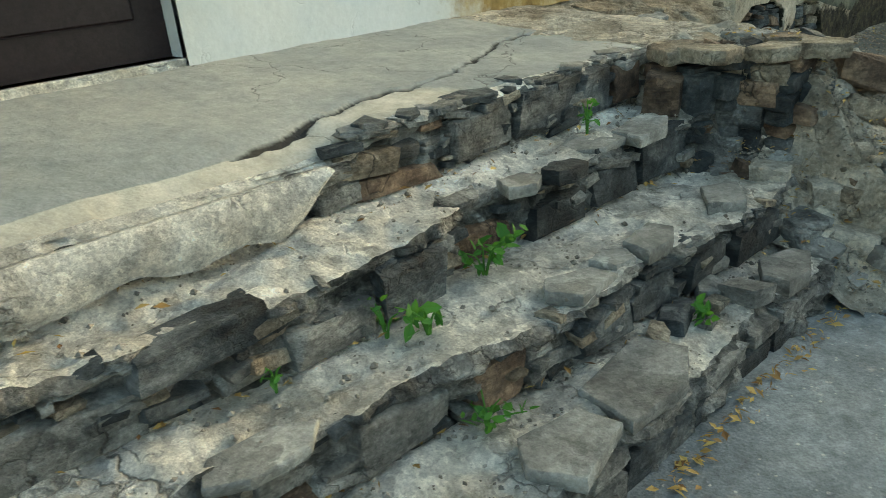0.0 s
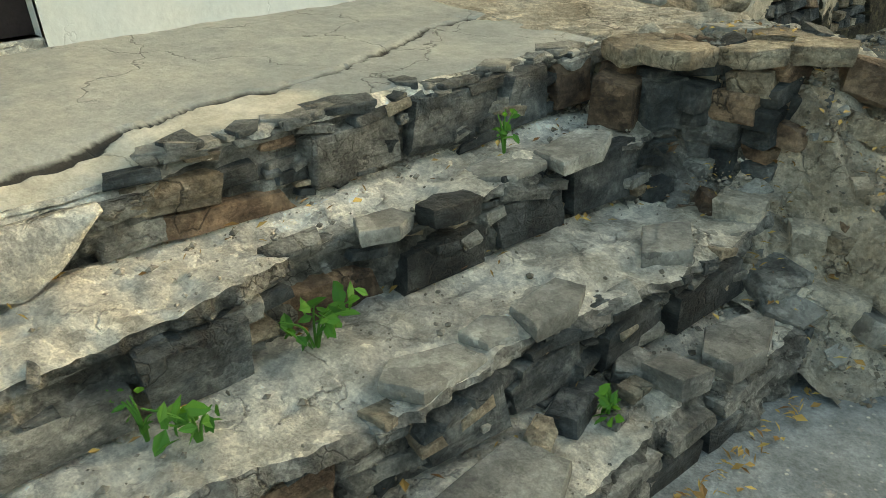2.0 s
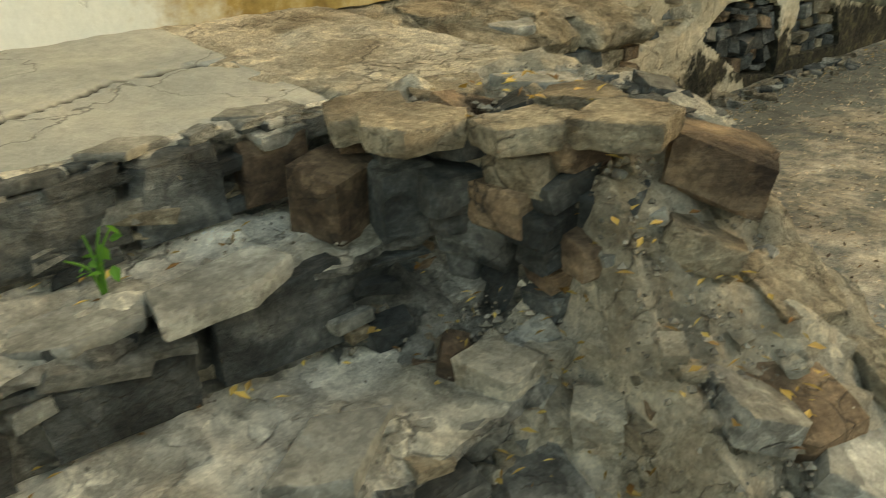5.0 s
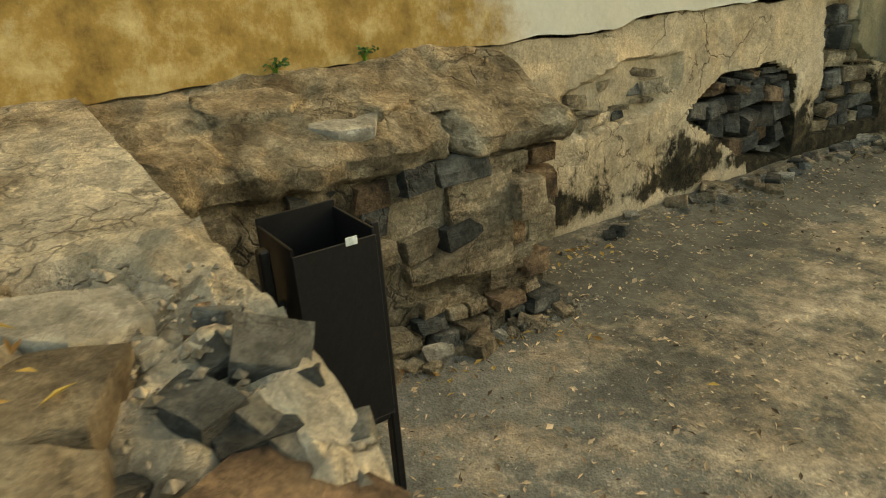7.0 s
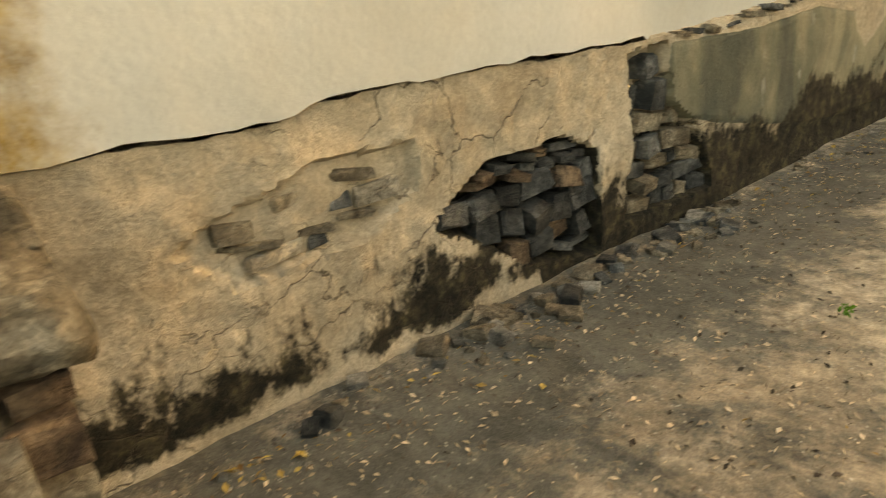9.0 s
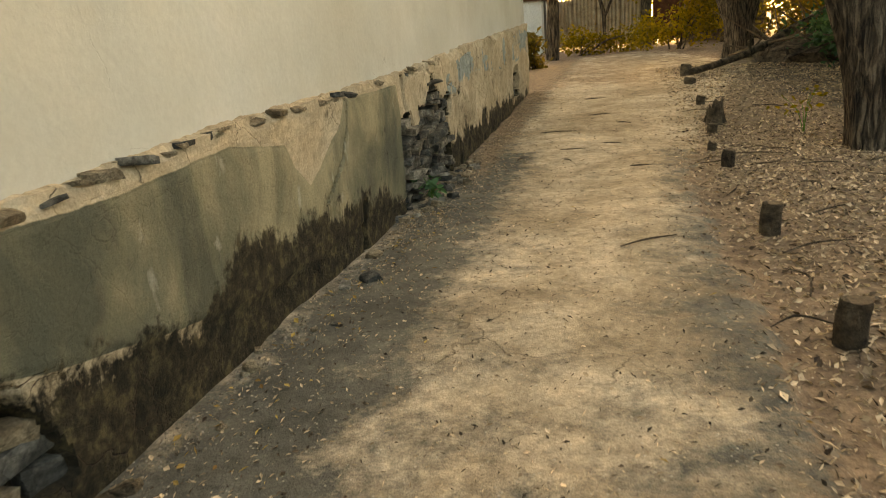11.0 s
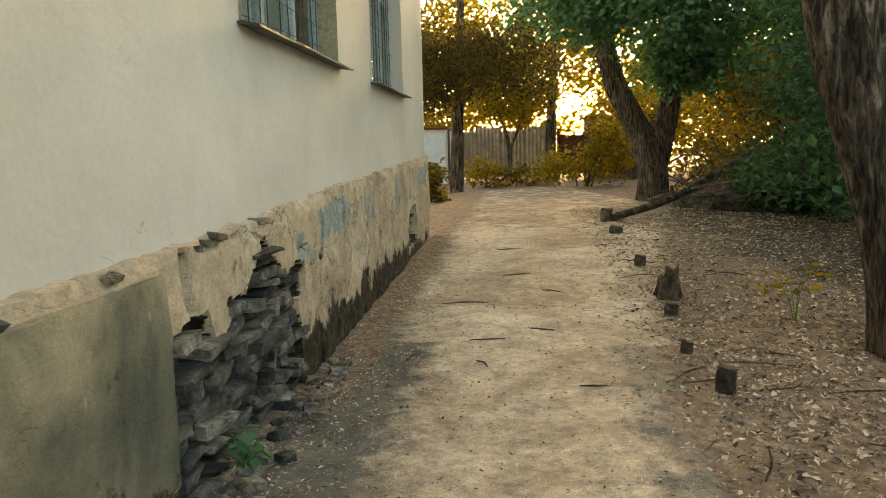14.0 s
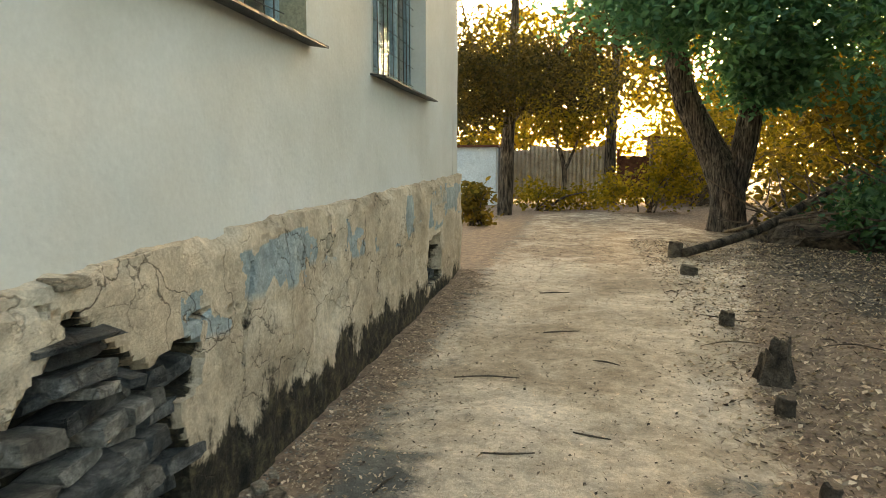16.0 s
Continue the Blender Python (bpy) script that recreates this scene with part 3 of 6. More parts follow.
RUBBLE = [(11.40, -0.1), (11.38, 0.66), (11.55, 0.70), (11.74, 0.69), (11.78, 0.50), (11.84, 0.52), (12.0, 0.60), (11.94, 0.70), (12.2, 0.68), (12.28, 0.78), (12.40, 0.84), (12.43, 0.93), (12.57, 0.81), (12.77, 0.67), (12.98, 0.73), (13.10, 0.68), (13.10, 0.55), (12.95, 0.51), (12.97, 0.38), (13.0, 0.30), (12.97, -0.1)]
DARK_RUBBLE = [(6.05, 0.4), (6.3, 0.56), (6.75, 0.58), (6.98, 0.48), (7.0, 0.02), (6.55, 0.1), (6.25, 0.3)]
SHALLOW = [(5.15, 0.6), (5.6, 0.74), (6.0, 0.72), (6.0, 0.58), (5.75, 0.46), (5.3, 0.45)]
GAP = [(7.22, 0.84), (7.48, 0.87), (7.5, 0.6), (7.75, 0.44), (7.9, 0.1), (7.2, 0.1), (7.25, 0.45)]
PANEL = [(7.49, 0.86), (7.5, 0.6), (7.62, 0.5), (8.0, 0.40), (9.0, 0.20), (9.8, 0.16), (10.5, 0.17), (11.0, 0.12), (11.38, 0.10), (11.38, 0.93), (10.32, 0.93), (10.18, 0.78), (9.88, 0.62), (9.73, 0.56), (9.58, 0.68), (9.51, 0.80), (9.25, 0.84), (9.0, 0.88), (8.3, 0.84)]
VENT = [(17.35, 0.24), (17.35, 0.66), (18.0, 0.68), (18.05, 0.24)]
CRACKS = [([(11.54, 0.97), (11.56, 0.80), (11.60, 0.72)], 0.03), ([(13.57, 0.93), (13.5, 0.72), (13.47, 0.52)], 0.012), ([(12.43, 0.9), (12.3, 0.97), (12.0, 0.98)], 0.007), ([(13.0, 0.8), (13.3, 0.78), (13.48, 0.75)], 0.006), ([(10.5, 0.28), (10.46, 0.0)], 0.025), ([(10.36, 0.94), (10.2, 0.6), (9.9, 0.42)], 0.008), ([(14.6, 1.06), (14.55, 0.9), (14.7, 0.78)], 0.008)]


def line_distance(y, z, line):
    best = 1e9
    for (ay, az), (by, bz) in zip(line, line[1:]):
        t = clamp(((y - ay) * (by - ay) + (z - az) * (bz - az)) / max(1e-9, (by - ay) ** 2 + (bz - az) ** 2))
        best = min(best, math.hypot(y - ay - t * (by - ay), z - az - t * (bz - az)))
    return best


def plinth():
    ys = steps_of(4.5, 8.0, 0.016) + steps_of(8.02, 14.5, 0.018) + steps_of(14.53, CORNER + 0.02, 0.03)
    ws = [i / 52 for i in range(53)]
    caps = 5
    verts, paint, blue, moss_and_shade = [], [], [], []
    for y in ys:
        top = plinth_top(y) + 0.012 * fbm(y * 5, 0.3, 7.0) + 0.006 * fbm(y * 18, 0.3)
        ledge = clamp((y - 7.3) / 0.6) * 0.03
        for w in ws:
            z = -0.15 + (top + 0.15) * w
            jag = 0.010 * fbm(y * 7, z * 7, 2.0) + 0.010 * fbm(y * 24, z * 24, 3.0)
            smoothness = (1.0 if y < 7.45 else 0.6) if not 7.45 < y < 11.45 else 0.35
            x = ledge + 0.012 * fbm(y * 1.7, z * 1.7, 11.0) + smoothness * (0.008 * fbm(y * 9, z * 9, 12.0) + 0.022 * strata(fbm(y * 2.4, z * 3.4, 14.0), 4))
            for poly, depth in ((RUBBLE, 0.16), (DARK_RUBBLE, 0.14), (SHALLOW, 0.045), (GAP, 0.10), (VENT, 0.38)):
                if poly[0][0] - 0.9 < y < poly[0][0] + 2.4:
                    d = inside(y, z, poly) + (jag if poly is not VENT else 0)
                    if d > -0.02:
                        x -= depth * clamp((d + 0.006) / 0.012)
            p = 0.0
            if 7.3 < y < 11.6:
                d = inside(y, z, PANEL) + jag * 0.35
                p = clamp(0.5 + d * 12)
                x += 0.016 * clamp(d / 0.02 + 0.5)
            for line, wide in CRACKS:
                if line[0][0] - 0.7 < y < line[0][0] + 0.7:
                    d = line_distance(y, z, line) + 0.4 * jag
                    x -= 0.05 * clamp(1.4 - d / wide)
            # chips along the joint with the wall
            x -= 0.05 * clamp((z - top + 0.05 + 0.05 * fbm(y * 3.1, 5.0)) / 0.04) * clamp(0.5 + 2 * fbm(y * 2.3, 8.0)) if y > 7.6 else 0
            if y > 13.4 and p == 0:
                x -= 0.014 * clamp(fbm(y * 2.6, z * 2.6, 21.0) * 6)
            base = lerp_table(y, [(4.6, 0.2), (5.0, 0.32), (6.2, 0.30), (7.2, 0.35), (7.6, 0.45), (8.4, 0.40), (9.3, 0.44), (9.9, 0.41), (10.4, 0.33), (11.0, 0.25), (11.38, 0.12), (13.0, 0.34), (14.5, 0.30), (17, 0.26), (19, 0.2)])
            # the vent and the broken patches are blackened to carry their inner shade
            recess_shade = 2.0 if any(poly[0][0] - 0.9 < y < poly[0][0] + 2.4 and inside(y, z, poly) > -0.004 for poly in (VENT, RUBBLE, DARK_RUBBLE)) else 0.0
            moss_and_shade.append(max(recess_shade, clamp(0.5 + (base - z) * (3.2 if y > 7.5 else 2.6), 0, 1.15) * (0.8 * clamp((z + 0.02) / 0.12) if y < 6.6 else 1.0)))
            paint.append(p)
            b = 0.0
            if y > 13.0:
                b = lerp_table(z / top, [(0.55, 0.0), (0.7, 0.45), (0.8, 0.62), (0.9, 0.6), (0.95, 0.1)]) * lerp_table(y, [(12.8, 0.55), (13.6, 0.8), (14.6, 1.0), (17, 1.35), (19, 1.35)])
            elif 7.6 < y < 9.6:
                b = 0.12 * clamp(1 - abs(z - 0.62) / 0.3)
            blue.append(b)
            verts.append((x, y, z))
        for k in range(1, caps + 1):
            verts.append((x + (-0.12 - x) * k / caps, y, top + (0.004 * k if y > 7.4 else -0.012 * k) + 0.006 * fbm(y * 15, k * 0.3)))
            paint.append(0.0), blue.append(0.0), moss_and_shade.append(0.0)
    w = len(ws) + caps
    faces = [(i * w + j, (i + 1) * w + j, (i + 1) * w + j + 1, i * w + j + 1) for i in range(len(ys) - 1) for j in range(w - 1)]
    ob = mesh_from("plinth", verts, faces, PLINTH_PAINT, smooth=True, fields={"paint": paint, "blue": blue, "moss_and_shade": moss_and_shade}, crisp=34)
    tagged(ob, "cracked tan plinth with peeling grey paint and black moss", "plinth", kind="structure")
    box("wall_base", -0.4, -0.2, 2.6, 17.2, -0.2, 1.2, MORTAR)["kind"] = "structure"
    box("wall_base", -0.4, -0.2, 18.2, CORNER - 0.01, -0.2, 1.2, MORTAR)["kind"] = "structure"
    box("corner_base", -9, -0.03, CORNER - 0.02, CORNER + 0.03, -0.2, 1.28, MORTAR)["kind"] = "structure"
    return ob


plinth()

# ---- terrace and steps ----
TERRACE_CRACKS = [([(1.07, 0.2), (1.08, 0.6), (1.09, 0.78), (1.03, 0.96), (0.98, 1.22), (0.93, 1.47), (0.93, 1.82), (0.79, 2.09), (0.69, 2.32), (0.61, 2.52), (0.62, 2.7), (0.53, 2.96), (0.5, 3.2)], 0.013), ([(0.68, 1.72), (0.63, 1.86), (0.66, 2.0)], 0.006), ([(0.1, 1.45), (0.3, 1.2), (0.2, 0.7)], 0.005)]


CRACK_LINE = [(q, p) for p, q in TERRACE_CRACKS[0][0]]


def steps_profile(y):
    """The outline from the wall outwards, as (x, z), with its slow changes along the steps."""
    k = clamp((y - 1.15) / 0.25)
    nose = 1.0 + 0.16 * k
    w1, w2, w3 = (0.03 * fbm(y * 1.8, i * 5.1) + 0.035 * strata(fbm(y * 3.7, i * 2.3), 3) + 0.012 * fbm(y * 14, i * 3.7) for i in (1, 2, 3))
    t1 = lerp_table(y, [(0.2, 1.40), (0.7, 1.49), (1.1, 1.48), (1.5, 1.40), (1.8, 1.46), (2.6, 1.47)])
    t2 = lerp_table(y, [(0.2, 1.60), (0.7, 1.72), (1.1, 1.74), (1.5, 1.80), (2.4, 1.84)])
    return [(-0.1, 0.95), (0.1, 0.945), (0.6, 0.91), (nose - 0.06, 0.88), (nose, 0.868), (1.17 + 0.02 * (1 - k), 0.85 - 0.05 * (1 - k)), (1.20 - 0.06 * k, 0.80), (1.15, 0.66),
            (t1 - 0.1, 0.652), (t1 - 0.015 + w1, 0.642), (t1 + w1, 0.618), (t1 - 0.03 + w1 * 0.5, 0.595), (t1 - 0.04, 0.45),
            (t2 - 0.1, 0.445), (t2 - 0.015 + w2, 0.438), (t2 + w2, 0.414), (t2 - 0.03 + w2 * 0.5, 0.39), (t2 - 0.04, 0.245),
            (1.95, 0.235), (2.03 + w3, 0.225), (2.045 + w3, 0.19), (2.05 + w3, 0.05), (2.06 + w3, -0.1)]


def along(profile, d):
    """The profile with points every d metres."""
    out = []
    for (ax, az), (bx, bz) in zip(profile, profile[1:]):
        n = max(1, round(math.hypot(bx - ax, bz - az) / d))
        out += [(ax + (bx - ax) * i / n, az + (bz - az) * i / n) for i in range(n)]
    return out + [profile[-1]]


def terrace():
    ys = steps_of(-4.5, -0.4, 0.1) + steps_of(-0.38, 2.72, 0.012)
    base = steps_profile(1.0)
    counts = [max(1, round(math.hypot(b[0] - a[0], b[1] - a[1]) / (0.012 if a[0] > 0.2 else 0.025))) for a, b in zip(base, base[1:])]
    verts, gaps, strips = [], [], []
    w = sum(counts) + 1
    for y in ys:
        prof = steps_profile(y)
        line = []
        for (a, b), n in zip(zip(prof, prof[1:]), counts):
            line += [(a[0] + (b[0] - a[0]) * i / n, a[1] + (b[1] - a[1]) * i / n) for i in range(n)]
        line.append(prof[-1])
        for x, z in line:
            riser = 1.0 if (x > 1.15 and not any(abs(z - h) < 0.02 for h in (0.65, 0.44, 0.235))) else 0.0
            rough = 0.004 + 0.012 * riser + (0.006 if x > 1.2 else 0.0)
            n1, n2 = fbm(x * 4 + z * 3, y * 4, z * 4), fbm(x * 16, y * 16, z * 16)
            dx = riser * (0.035 * strata(n1, 4) + 0.024 * n2 + 0.02 * strata(fbm(y * 7, z * 22, 6.0), 3))
            edge = 1.0 if x > 1.15 else 0.0
            dz = (1 - riser) * (0.006 * n1 + rough * 0.6 * n2 + edge * (0.03 * strata(fbm(x * 5, y * 2.2, 3.0), 4) + 0.012 * fbm(x * 9, y * 9, 5.0)))
            if z > 0.8 and y > 0.5:
                dz -= 0.008 * clamp((x - lerp_table(y, CRACK_LINE)) / 0.04)
            if z > 0.85:
                for lane, wide in TERRACE_CRACKS:
                    d = line_distance(x + 0.02 * fbm(x * 7, y * 7, 0.0, 3), y, lane) + 0.008 * fbm(x * 3, y * 3, 4.0, 1)
                    dz -= (0.022 if wide > 0.01 else 0.006) * clamp(1.3 - d / wide)
                    if wide > 0.01:
                        gap = clamp(1.5 - d / wide)
                strip = clamp(0.5 + (x - lerp_table(y, CRACK_LINE)) * 8) * clamp((1.95 - y) / 0.5)
            else:
                gap, strip = 0.0, 1.0 if x < 1.3 else clamp(0.5 + 1.2 * fbm(x * 3, y * 3, 2.0))
            gaps.append(gap)
            strips.append(strip)
            verts.append((x + dx, y, z + dz))
    faces = [(i * w + j, i * w + j + 1, (i + 1) * w + j + 1, (i + 1) * w + j) for i in range(len(ys) - 1) for j in range(w - 1)]
    ob = mesh_from("stone_steps", verts, faces, [TERRACE_TOP, DARK_SHADED_MORTAR, CONCRETE], smooth=True, fields={"gap": gaps, "strip": strips}, crisp=38)
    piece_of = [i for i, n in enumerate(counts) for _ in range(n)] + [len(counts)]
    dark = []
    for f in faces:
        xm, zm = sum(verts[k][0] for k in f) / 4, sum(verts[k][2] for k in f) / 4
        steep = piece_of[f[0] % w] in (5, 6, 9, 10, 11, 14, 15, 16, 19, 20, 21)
        # riser faces get the darker mortar, treads the pale concrete
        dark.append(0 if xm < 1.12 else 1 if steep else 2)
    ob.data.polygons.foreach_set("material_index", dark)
    return tagged(ob, "crumbling concrete terrace with four rough stone steps", "steps")


STEPS = terrace()


# ---- stones ----
def finish_stone(bm, name, material, angle):
    me = bpy.data.meshes.new(name)
    bm.to_mesh(me)
    bm.free()
    me.shade_smooth()
    me.set_sharp_from_angle(angle=radians(angle))
    me.materials.append(material)
    return me


def stone_mesh(name, seed, material):
    """One broken stone in a unit cube: a faceted block with knocked-off corners and a rough skin, to be scaled."""
    rng = random.Random(seed)
    bm = bmesh.new()
    for sx in (-1, 1):
        for sy in (-1, 1):
            for sz in (-1, 1):
                corner = Vector((sx, sy, sz)) * 0.5
                a = [rng.uniform(0.78, 1.04) for _ in range(3)]
                if rng.random() < 0.25:
                    for axis in rng.sample(range(3), 2):
                        b = list(a)
                        b[axis] *= rng.uniform(0.5, 0.8)
                        bm.verts.new([corner[i] * b[i] for i in range(3)])
                else:
                    bm.verts.new([corner[i] * a[i] for i in range(3)])
    for _ in range(3):
        v = [rng.uniform(-0.36, 0.36) for _ in range(3)]
        v[rng.randrange(3)] = rng.choice((-1, 1)) * rng.uniform(0.46, 0.52)
        bm.verts.new(v)
    made = bmesh.ops.convex_hull(bm, input=bm.verts[:])
    bmesh.ops.delete(bm, geom=list({v for v in made["geom_interior"] + made["geom_unused"] if isinstance(v, bmesh.types.BMVert)}), context="VERTS")
    bmesh.ops.subdivide_edges(bm, edges=bm.edges[:], cuts=2, use_grid_fill=True)
    bmesh.ops.triangulate(bm, faces=bm.faces[:])
    shift = Vector((seed * 1.7, seed * 0.3, 0))
    for v in bm.verts:
        v.co *= 1 + 0.03 * noise.noise(v.co * 3.1 + shift) + 0.03 * noise.noise(v.co * 9 + shift)
    return finish_stone(bm, name, material, 15)


def flag_mesh(name, seed, material):
    """A thin flagstone in a unit cube: an irregular outline, an even top and a chipped rim."""
    rng = random.Random(seed)
    n = rng.choice((4, 5, 5, 6))
    start = rng.uniform(0, math.tau)
    corners = []
    for i in range(n):
        a = start + math.tau * (i + rng.uniform(-0.25, 0.25)) / n
        r = 0.5 / max(abs(math.cos(a)), abs(math.sin(a))) ** 0.7 * rng.uniform(0.82, 1.08)
        corners.append(Vector((r * math.cos(a), r * math.sin(a), 0)))
    rim = []
    for a, b in zip(corners, corners[1:] + corners[:1]):
        for k in range(4):
            p = a.lerp(b, k / 4)
            rim.append(p * (1 + 0.035 * noise.noise(p * 7 + Vector((seed, 0, 0)))))
    bm = bmesh.new()
    rings = []
    for scale, z in ((0.93, -0.5), (0.99, -0.2), (1.0, 0.2), (0.99, 0.46), (0.965, 0.5), (0.5, 0.5)):
        rings.append([bm.verts.new((p.x * scale, p.y * scale, z + 0.09 * noise.noise(Vector((p.x * 5, p.y * 5, seed + z))))) for p in rim])
    for a, b in zip(rings, rings[1:]):
        for i in range(len(rim)):
            j = (i + 1) % len(rim)
            bm.faces.new((a[i], a[j], b[j], b[i]))
    bm.faces.new(rings[-1])
    bm.faces.new(rings[0][::-1])
    return finish_stone(bm, name, material, 38)


STONES = {key: [stone_mesh("stone", 20 * i + k, m) for k in range(14)] for i, (key, m) in enumerate((("slate", SLATE), ("grey", GREY_STONE), ("brown", BROWN_STONE), ("tan", TAN_STONE)))}
STONES["pale"] = [stone_mesh("mortar_lump", 400 + k, MORTAR) for k in range(8)]
STONES["flag"] = [flag_mesh("flagstone", 300 + k, FLAGSTONE) for k in range(8)]
STONES["dark_flag"] = [flag_mesh("flagstone", 320 + k, SLATE) for k in range(5)]
STONES["tan_flag"] = [flag_mesh("flagstone", 340 + k, TAN_STONE) for k in range(6)]
RNG = random.Random(5)


def stone(parent, kind, x, y, z, sx, sy, sz, turn=0.0, tip=0.0, lean=0.0, name="stone"):
    """A stone with its middle at (x, y, z) and its size, turned about z, tipped about y and leaned about x (degrees)."""
    ob = new(name, RNG.choice(STONES[kind]))
    ob.parent = parent
    m = pose(x, y, z, lean, tip, turn) @ Matrix.Diagonal((sx, sy, sz, 1))
    ob.matrix_basis = parent.matrix_basis.inverted() @ m if parent else m
    return ob


def masonry(parent, y0, y1, z0, z1, x, kinds, high=(0.05, 0.11), wide=(0.10, 0.28), deep=0.16, proud=0.03, keep=None, loose=4.0, face="x"):
    """Courses of uneven stones in an upright face; keep(y, z): whether a stone stands there."""
    z = z0
    while z < z1 - 0.02:
        h = min(RNG.uniform(*high), z1 - z)
        y = y0 - RNG.uniform(0, 0.1)
        while y < y1:
            w = RNG.uniform(*wide)
            yc, zc = y + w / 2, z + h / 2 + RNG.uniform(-0.012, 0.012)
            if keep is None or keep(yc, zc):
                k = RNG.choice(kinds)
                off = RNG.uniform(-0.4, 1.0) * proud - deep / 2
                s = RNG.uniform(0.85, 1.05)
                if face == "x":
                    stone(parent, k, x(yc, zc) + off, yc, zc, deep, (w - 0.012) * s, (h - 0.012) * 1.02, RNG.uniform(-loose, loose), RNG.uniform(-loose, loose), RNG.uniform(-loose, loose))
                else:
                    stone(parent, k, yc, x(yc, zc) + off, zc, (w - 0.012) * s, deep, (h - 0.008) * 1.02, RNG.uniform(-loose, loose), RNG.uniform(-loose, loose), RNG.uniform(-loose, loose))
            y += w
        z += h


def step_stones():
    dark = ["slate", "slate", "grey", "grey", "grey", "brown"]
    # (kind, riser, y0, y1, z0, z1): the stones that stand out in each riser
    large = [("grey", 1, 1.56, 1.84, 0.69, 0.82), ("slate", 1, 1.87, 2.2, 0.68, 0.84), ("brown", 1, 1.16, 1.5, 0.66, 0.715), ("tan", 1, 1.12, 1.34, 0.73, 0.80), ("brown", 1, 2.46, 2.62, 0.68, 0.83), ("slate", 1, 2.23, 2.42, 0.68, 0.85),
             ("slate", 2, 1.62, 1.90, 0.45, 0.56), ("slate", 2, 2.24, 2.53, 0.46, 0.63), ("brown", 2, 1.27, 1.6, 0.455, 0.55), ("slate", 2, 1.0, 1.22, 0.46, 0.61), ("slate", 2, 0.38, 0.70, 0.56, 0.645), ("grey", 2, 0.72, 0.98, 0.46, 0.55), ("slate", 2, 1.95, 2.2, 0.46, 0.58), ("grey", 2, 0.1, 0.4, 0.46, 0.57),
             ("brown", 3, 1.05, 1.22, 0.255, 0.38), ("slate", 3, 1.65, 1.9, 0.25, 0.37), ("slate", 3, 1.40, 1.64, 0.26, 0.39), ("slate", 3, 2.2, 2.53, 0.26, 0.37), ("grey", 3, 0.72, 1.0, 0.26, 0.39), ("slate", 3, 1.95, 2.16, 0.26, 0.38)]
    face_x = {1: lambda y: 1.18, 2: lambda y: steps_profile(y)[10][0] - 0.012, 3: lambda y: steps_profile(y)[15][0] - 0.012}
    for kind, riser, y0, y1, z0, z1 in large:
        y = (y0 + y1) / 2
        stone(STEPS, kind, face_x[riser](y) - 0.045, y, (z0 + z1) / 2, 0.13, (y1 - y0) * 1.04, (z1 - z0) * 1.06, RNG.uniform(-3, 3), RNG.uniform(-4, 4), RNG.uniform(-3, 3))

    def free(riser):
        return lambda y, z: not any(r == riser and y0 - 0.03 < y < y1 + 0.03 and z0 - 0.02 < z < z1 + 0.02 for k, r, y0, y1, z0, z1 in large)

    masonry(STEPS, 1.12, 2.62, 0.665, 0.85, lambda y, z: 1.17, dark, (0.04, 0.08), (0.08, 0.2), 0.14, 0.02, free(1))
    masonry(STEPS, -0.4, 2.66, 0.45, 0.62, lambda y, z: face_x[2](y) - 0.006, dark, (0.04, 0.09), (0.08, 0.22), 0.14, 0.02, free(2))
    masonry(STEPS, -0.4, 2.66, 0.24, 0.42, lambda y, z: face_x[3](y) - 0.006, dark, (0.04, 0.09), (0.08, 0.22), 0.14, 0.02, free(3))
    masonry(STEPS, -0.4, 2.5, 0.03, 0.21, lambda y, z: 2.05, ["grey", "slate", "grey"], (0.06, 0.12), (0.14, 0.34), 0.14, 0.012)
    # flat slabs on the treads
    for kind, x, y, z, sx, sy, sz, turn in (("flag", 1.95, 1.45, 0.252, 0.24, 0.33, 0.05, 4), ("flag", 1.97, 1.11, 0.25, 0.20, 0.26, 0.05, -8), ("flag", 1.98, 2.28, 0.262, 0.16, 0.25, 0.06, 12), ("flag", 1.99, 0.75, 0.245, 0.16, 0.30, 0.04, 3),
                                            ("flag", 1.725, 1.48, 0.447, 0.14, 0.22, 0.04, -14), ("flag", 1.715, 1.67, 0.45, 0.13, 0.12, 0.04, 30), ("flag", 1.735, 1.84, 0.455, 0.13, 0.20, 0.05, 8), ("flag", 1.735, 2.32, 0.455, 0.17, 0.26, 0.055, 5), ("flag", 1.66, 0.52, 0.44, 0.12, 0.26, 0.03, -4),
                                            ("flag", 1.43, 1.60, 0.65, 0.12, 0.15, 0.04, 8), ("dark_flag", 1.46, 1.78, 0.65, 0.10, 0.15, 0.05, 4), ("flag", 1.43, 2.28, 0.66, 0.17, 0.24, 0.045, 6), ("flag", 1.38, 2.05, 0.655, 0.16, 0.20, 0.03, -10)):
        stone(STEPS, kind, x, y, z - 0.008, sx * 1.1, sy * 1.1, sz, turn, RNG.uniform(-3, 3), RNG.uniform(-3, 3), name="flagstone")
    for riser, z0, z1 in ((1, 0.67, 0.86), (2, 0.46, 0.64), (3, 0.25, 0.43)):
        for _ in range(85):
            y, z = RNG.uniform(-0.2 if riser > 1 else 1.1, 2.62), RNG.uniform(z0, z1)
            h = RNG.uniform(0.012, 0.04)
